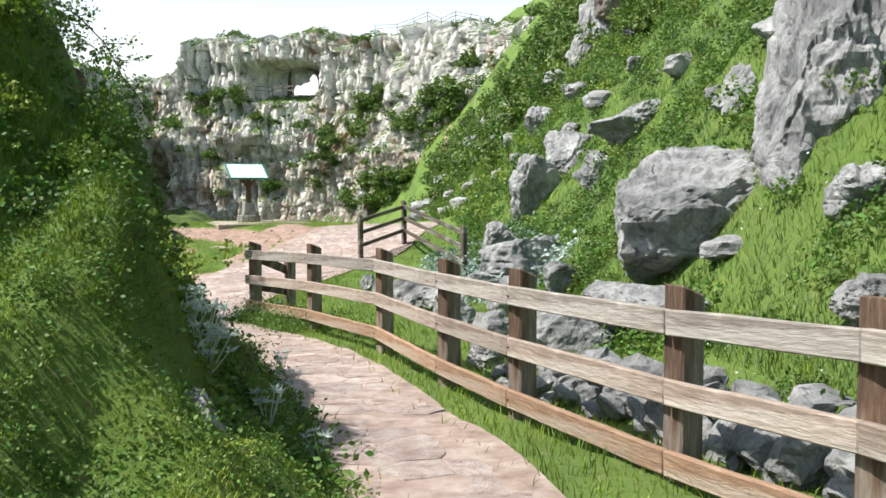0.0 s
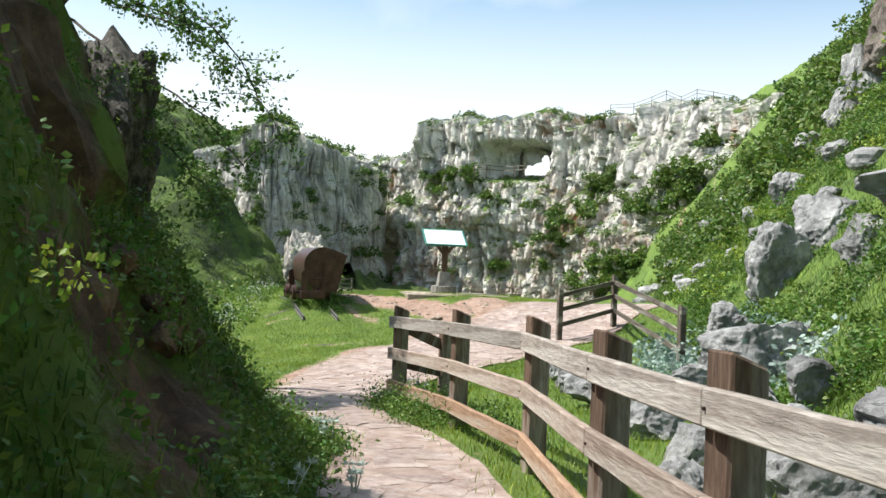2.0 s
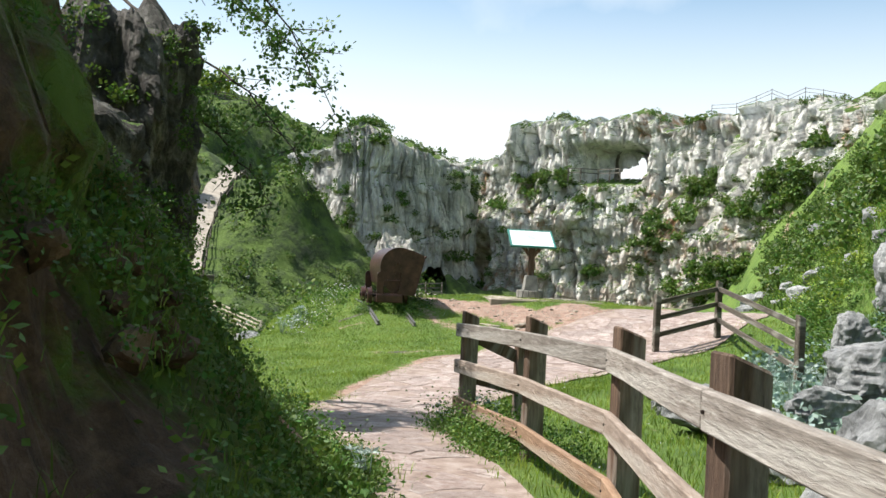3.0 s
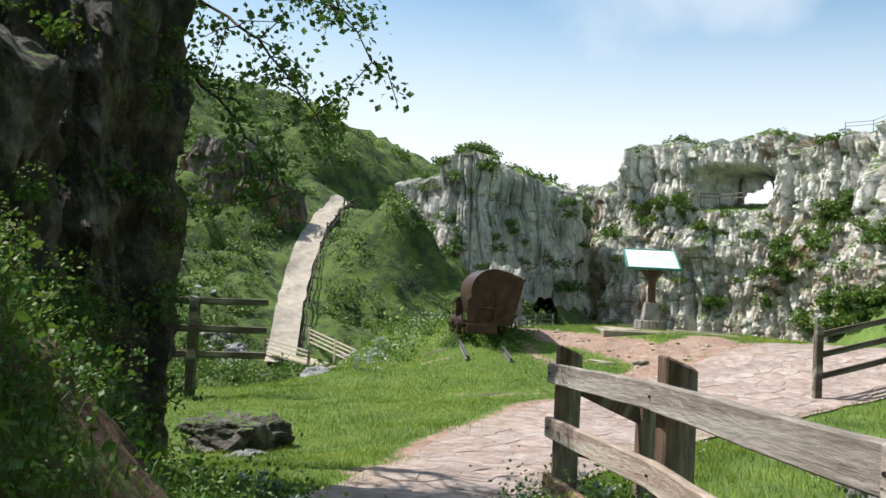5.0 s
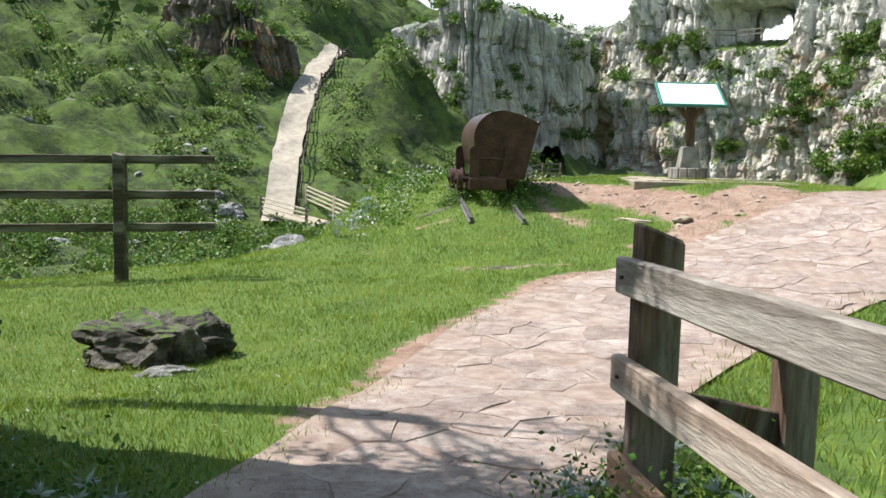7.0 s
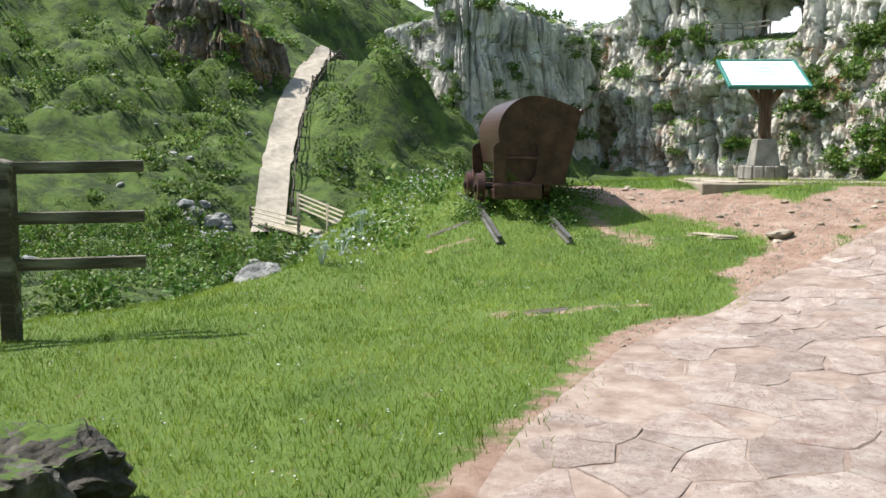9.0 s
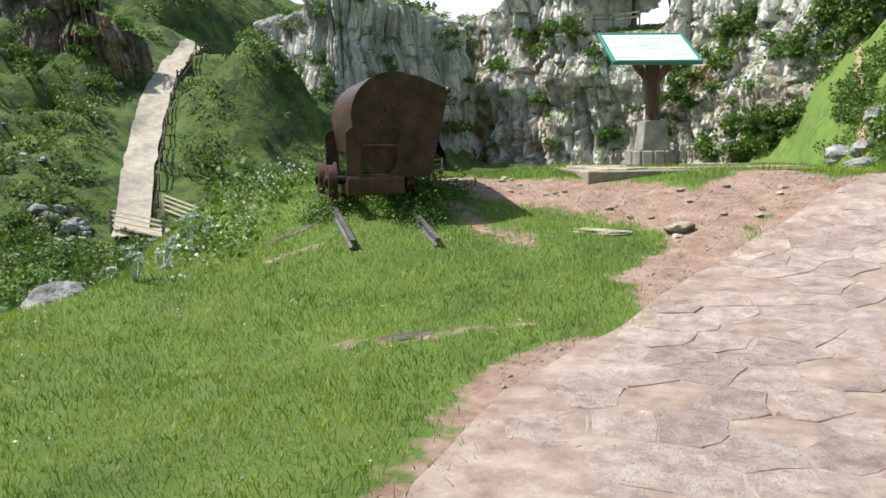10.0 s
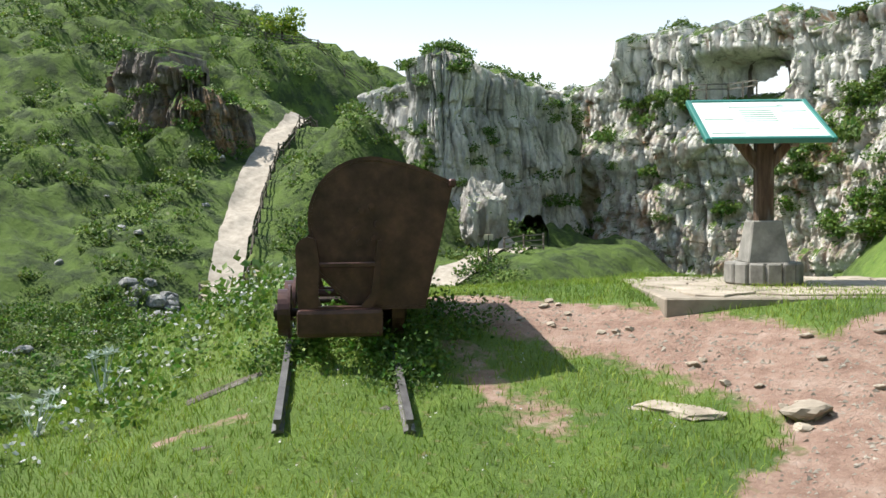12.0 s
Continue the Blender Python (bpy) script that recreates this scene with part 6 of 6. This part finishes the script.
# the small tree on the skyline
far_tree = thing("tree", pose(-82, 110, ground_z(-82, 110) - 0.3), "small round green tree on the hill's skyline", "tree")
part("trunk", tube(0.2, 2.4, 8, None, pose(0, 0, 1.2), 0.12), M_BARK, far_tree)
p, d = bush_points(900, rng, 9, 1.0)
far_crown = new("crown", leaf_mesh("crown", p * 3.0, 0.35, M_GRASS, rng, 0.1, 1.5, d))
far_crown.parent = far_tree
far_crown.matrix_basis = pose(0, 0, 1.6)

# ---- flagstones ----
py = np.arange(-6, 26.6, 0.2)
L, R = line_at(PATH_LEFT, py) - 0.05, line_at(PATH_RIGHT, py) + 0.05
ks = np.linspace(0, 1, 17)
PX = L[:, None] * (1 - ks) + R[:, None] * ks
PY = np.repeat(py[:, None], 17, 1)
pathway = new("path", mesh_from("path", np.stack([PX, PY, height(PX, PY) + 0.022], -1).reshape(-1, 3), grid_faces(len(py), 17), M_MORTAR, True))
tagged(pathway, "pinkish irregular flagstone path", "path", kind="structure")


def cells(x0, x1, y0, y1, step, seed, jitter=0.38, aspect=1.0):
    """Irregular many-sided pieces that fill a rectangle: each is the part of the plane nearest to its own site."""
    rng = np.random.RandomState(seed)
    sites = []
    rows = int((y1 - y0) / (step * aspect)) + 2
    cols = int((x1 - x0) / step) + 2
    for j in range(rows):
        for i in range(cols):
            sites.append((x0 + (i + 0.5 * (j % 2) + rng.uniform(-jitter, jitter)) * step, y0 + (j + rng.uniform(-jitter, jitter)) * step * aspect))
    sites = np.array(sites)
    for c in sites:
        dist = np.hypot(*(sites - c).T)
        near = sites[np.argsort(dist)[1:13]]
        poly = [(c[0] + step * 1.3 * math.cos(a), c[1] + step * 1.3 * math.sin(a)) for a in np.linspace(0, 2 * math.pi, 13)[:-1]]
        for q in near:
            mx, my, dx, dy = (c[0] + q[0]) / 2, (c[1] + q[1]) / 2, q[0] - c[0], q[1] - c[1]
            cut = []
            for a, b in zip(poly, poly[1:] + poly[:1]):
                fa, fb = (a[0] - mx) * dx + (a[1] - my) * dy, (b[0] - mx) * dx + (b[1] - my) * dy
                if fa <= 0:
                    cut.append(a)
                if fa * fb < 0:
                    t = fa / (fa - fb)
                    cut.append((a[0] + t * (b[0] - a[0]), a[1] + t * (b[1] - a[1])))
            poly = cut
            if len(poly) < 3:
                break
        if len(poly) >= 3:
            yield c, poly


def piece(name, c, poly, z_of, mat, parent, gap, thick, rng, bulk=None):
    """One stone: its outline drawn in by the joint, with a worn, uneven top."""
    out, seen = [], None
    for p in poly:
        if seen is None or math.hypot(p[0] - seen[0], p[1] - seen[1]) > 0.035:
            out.append(p)
            seen = p
    if len(out) < 3:
        return
    if gap < 0.03:
        fine = []
        for a, b in zip(out, out[1:] + out[:1]):
            L = math.hypot(b[0] - a[0], b[1] - a[1])
            fine.append(a)
            if L > 0.16:
                j = rng.uniform(-0.09, 0.09) * L
                fine.append(((a[0] + b[0]) / 2 - (b[1] - a[1]) / L * j, (a[1] + b[1]) / 2 + (b[0] - a[0]) / L * j))
        out = fine
    n = len(out)
    rings = []
    for grow, dz in ((1.0, -0.03), (1.0, thick * 0.7), (0.975, thick)):
        ring = []
        for x, y in out:
            dx, dy = x - c[0], y - c[1]
            far = math.hypot(dx, dy) + 1e-6
            k = max(0.3, (far - gap) / far) * grow
            wx, wy = c[0] + dx * k, c[1] + dy * k
            ring.append((wx - c[0], wy - c[1], z_of(wx, wy) - z_of(c[0], c[1]) + dz + (rng.uniform(-0.004, 0.004) if dz > 0 else 0)))
        rings.append(ring)
    verts = rings[0] + rings[1] + rings[2]
    faces = [tuple(range(2 * n, 3 * n))]
    for r in (0, 1):
        for k in range(n):
            j = (k + 1) % n
            faces.append((r * n + k, r * n + j, (r + 1) * n + j, (r + 1) * n + k))
    if bulk is not None:
        base = len(bulk[0])
        zc = z_of(c[0], c[1])
        bulk[0].extend((v[0] + c[0], v[1] + c[1], v[2] + zc) for v in verts)
        bulk[1].extend(tuple(k + base for k in f) for f in faces)
        return
    me = bpy.data.meshes.new(name)
    me.from_pydata(verts, [], faces)
    me.materials.append(mat)
    ob = new(name, me)
    ob.matrix_basis = pose(c[0], c[1], z_of(c[0], c[1])) if parent is None or parent.matrix_basis == Matrix() else parent.matrix_basis.inverted() @ pose(c[0], c[1], z_of(c[0], c[1]))
    if parent:
        ob.parent = parent


def path_z(x, y):
    return float(height(np.array([x]), np.array([y]), False)[0]) + 0.012


rng = np.random.RandomState(8)
FAR_FLAGS = ([], [])
for c, poly in cells(-6, 3.2, -1.5, 26.2, 0.37, 12, 0.46, 0.95):
    l, r = float(line_at(PATH_LEFT, c[1])), float(line_at(PATH_RIGHT, c[1]))
    wob = 0.13 * float(vnoise(c[1] * 1.7, 0.0, 0.0, 131))
    if l + 0.10 + wob < c[0] < r - 0.10 + wob:
        if c[1] < 1.0 and c[0] < 0.3:
            continue
        poly = [(min(max(x, float(line_at(PATH_LEFT, y)) - 0.06 + 0.10 * rng.uniform()), float(line_at(PATH_RIGHT, y)) + 0.05 - 0.10 * rng.uniform()), y) for x, y in poly]
        if rng.uniform() < 0.9:
            piece("flagstone", c, poly, path_z, M_FLAG, pathway, rng.uniform(0.003, 0.013), rng.uniform(0.010, 0.019), rng, None if 6.0 < c[1] < 19.5 else FAR_FLAGS)
me = bpy.data.meshes.new("flagstones")
me.from_pydata(FAR_FLAGS[0], [], FAR_FLAGS[1])
me.materials.append(M_FLAG_REST)
rest = new("flagstones", me)
rest.parent = pathway
rest["kind"] = "stuff"
for c, poly in cells(-1.4, 1.4, -1.15, 1.15, 0.42, 15, 0.38):
    if abs(c[0]) < 1.22 and abs(c[1]) < 0.98:
        poly = [(min(max(x, -1.33), 1.33), min(max(y, -1.08), 1.08)) for x, y in poly]
        w = slab.matrix_basis @ Vector((c[0], c[1], 0))
        world = [slab.matrix_basis @ Vector((x, y, 0)) for x, y in poly]
        piece("paving_stone", (w.x, w.y), [(p.x, p.y) for p in world], lambda x, y: SLAB_TOP - 0.022, M_SLAB, slab, 0.012, 0.02, rng)
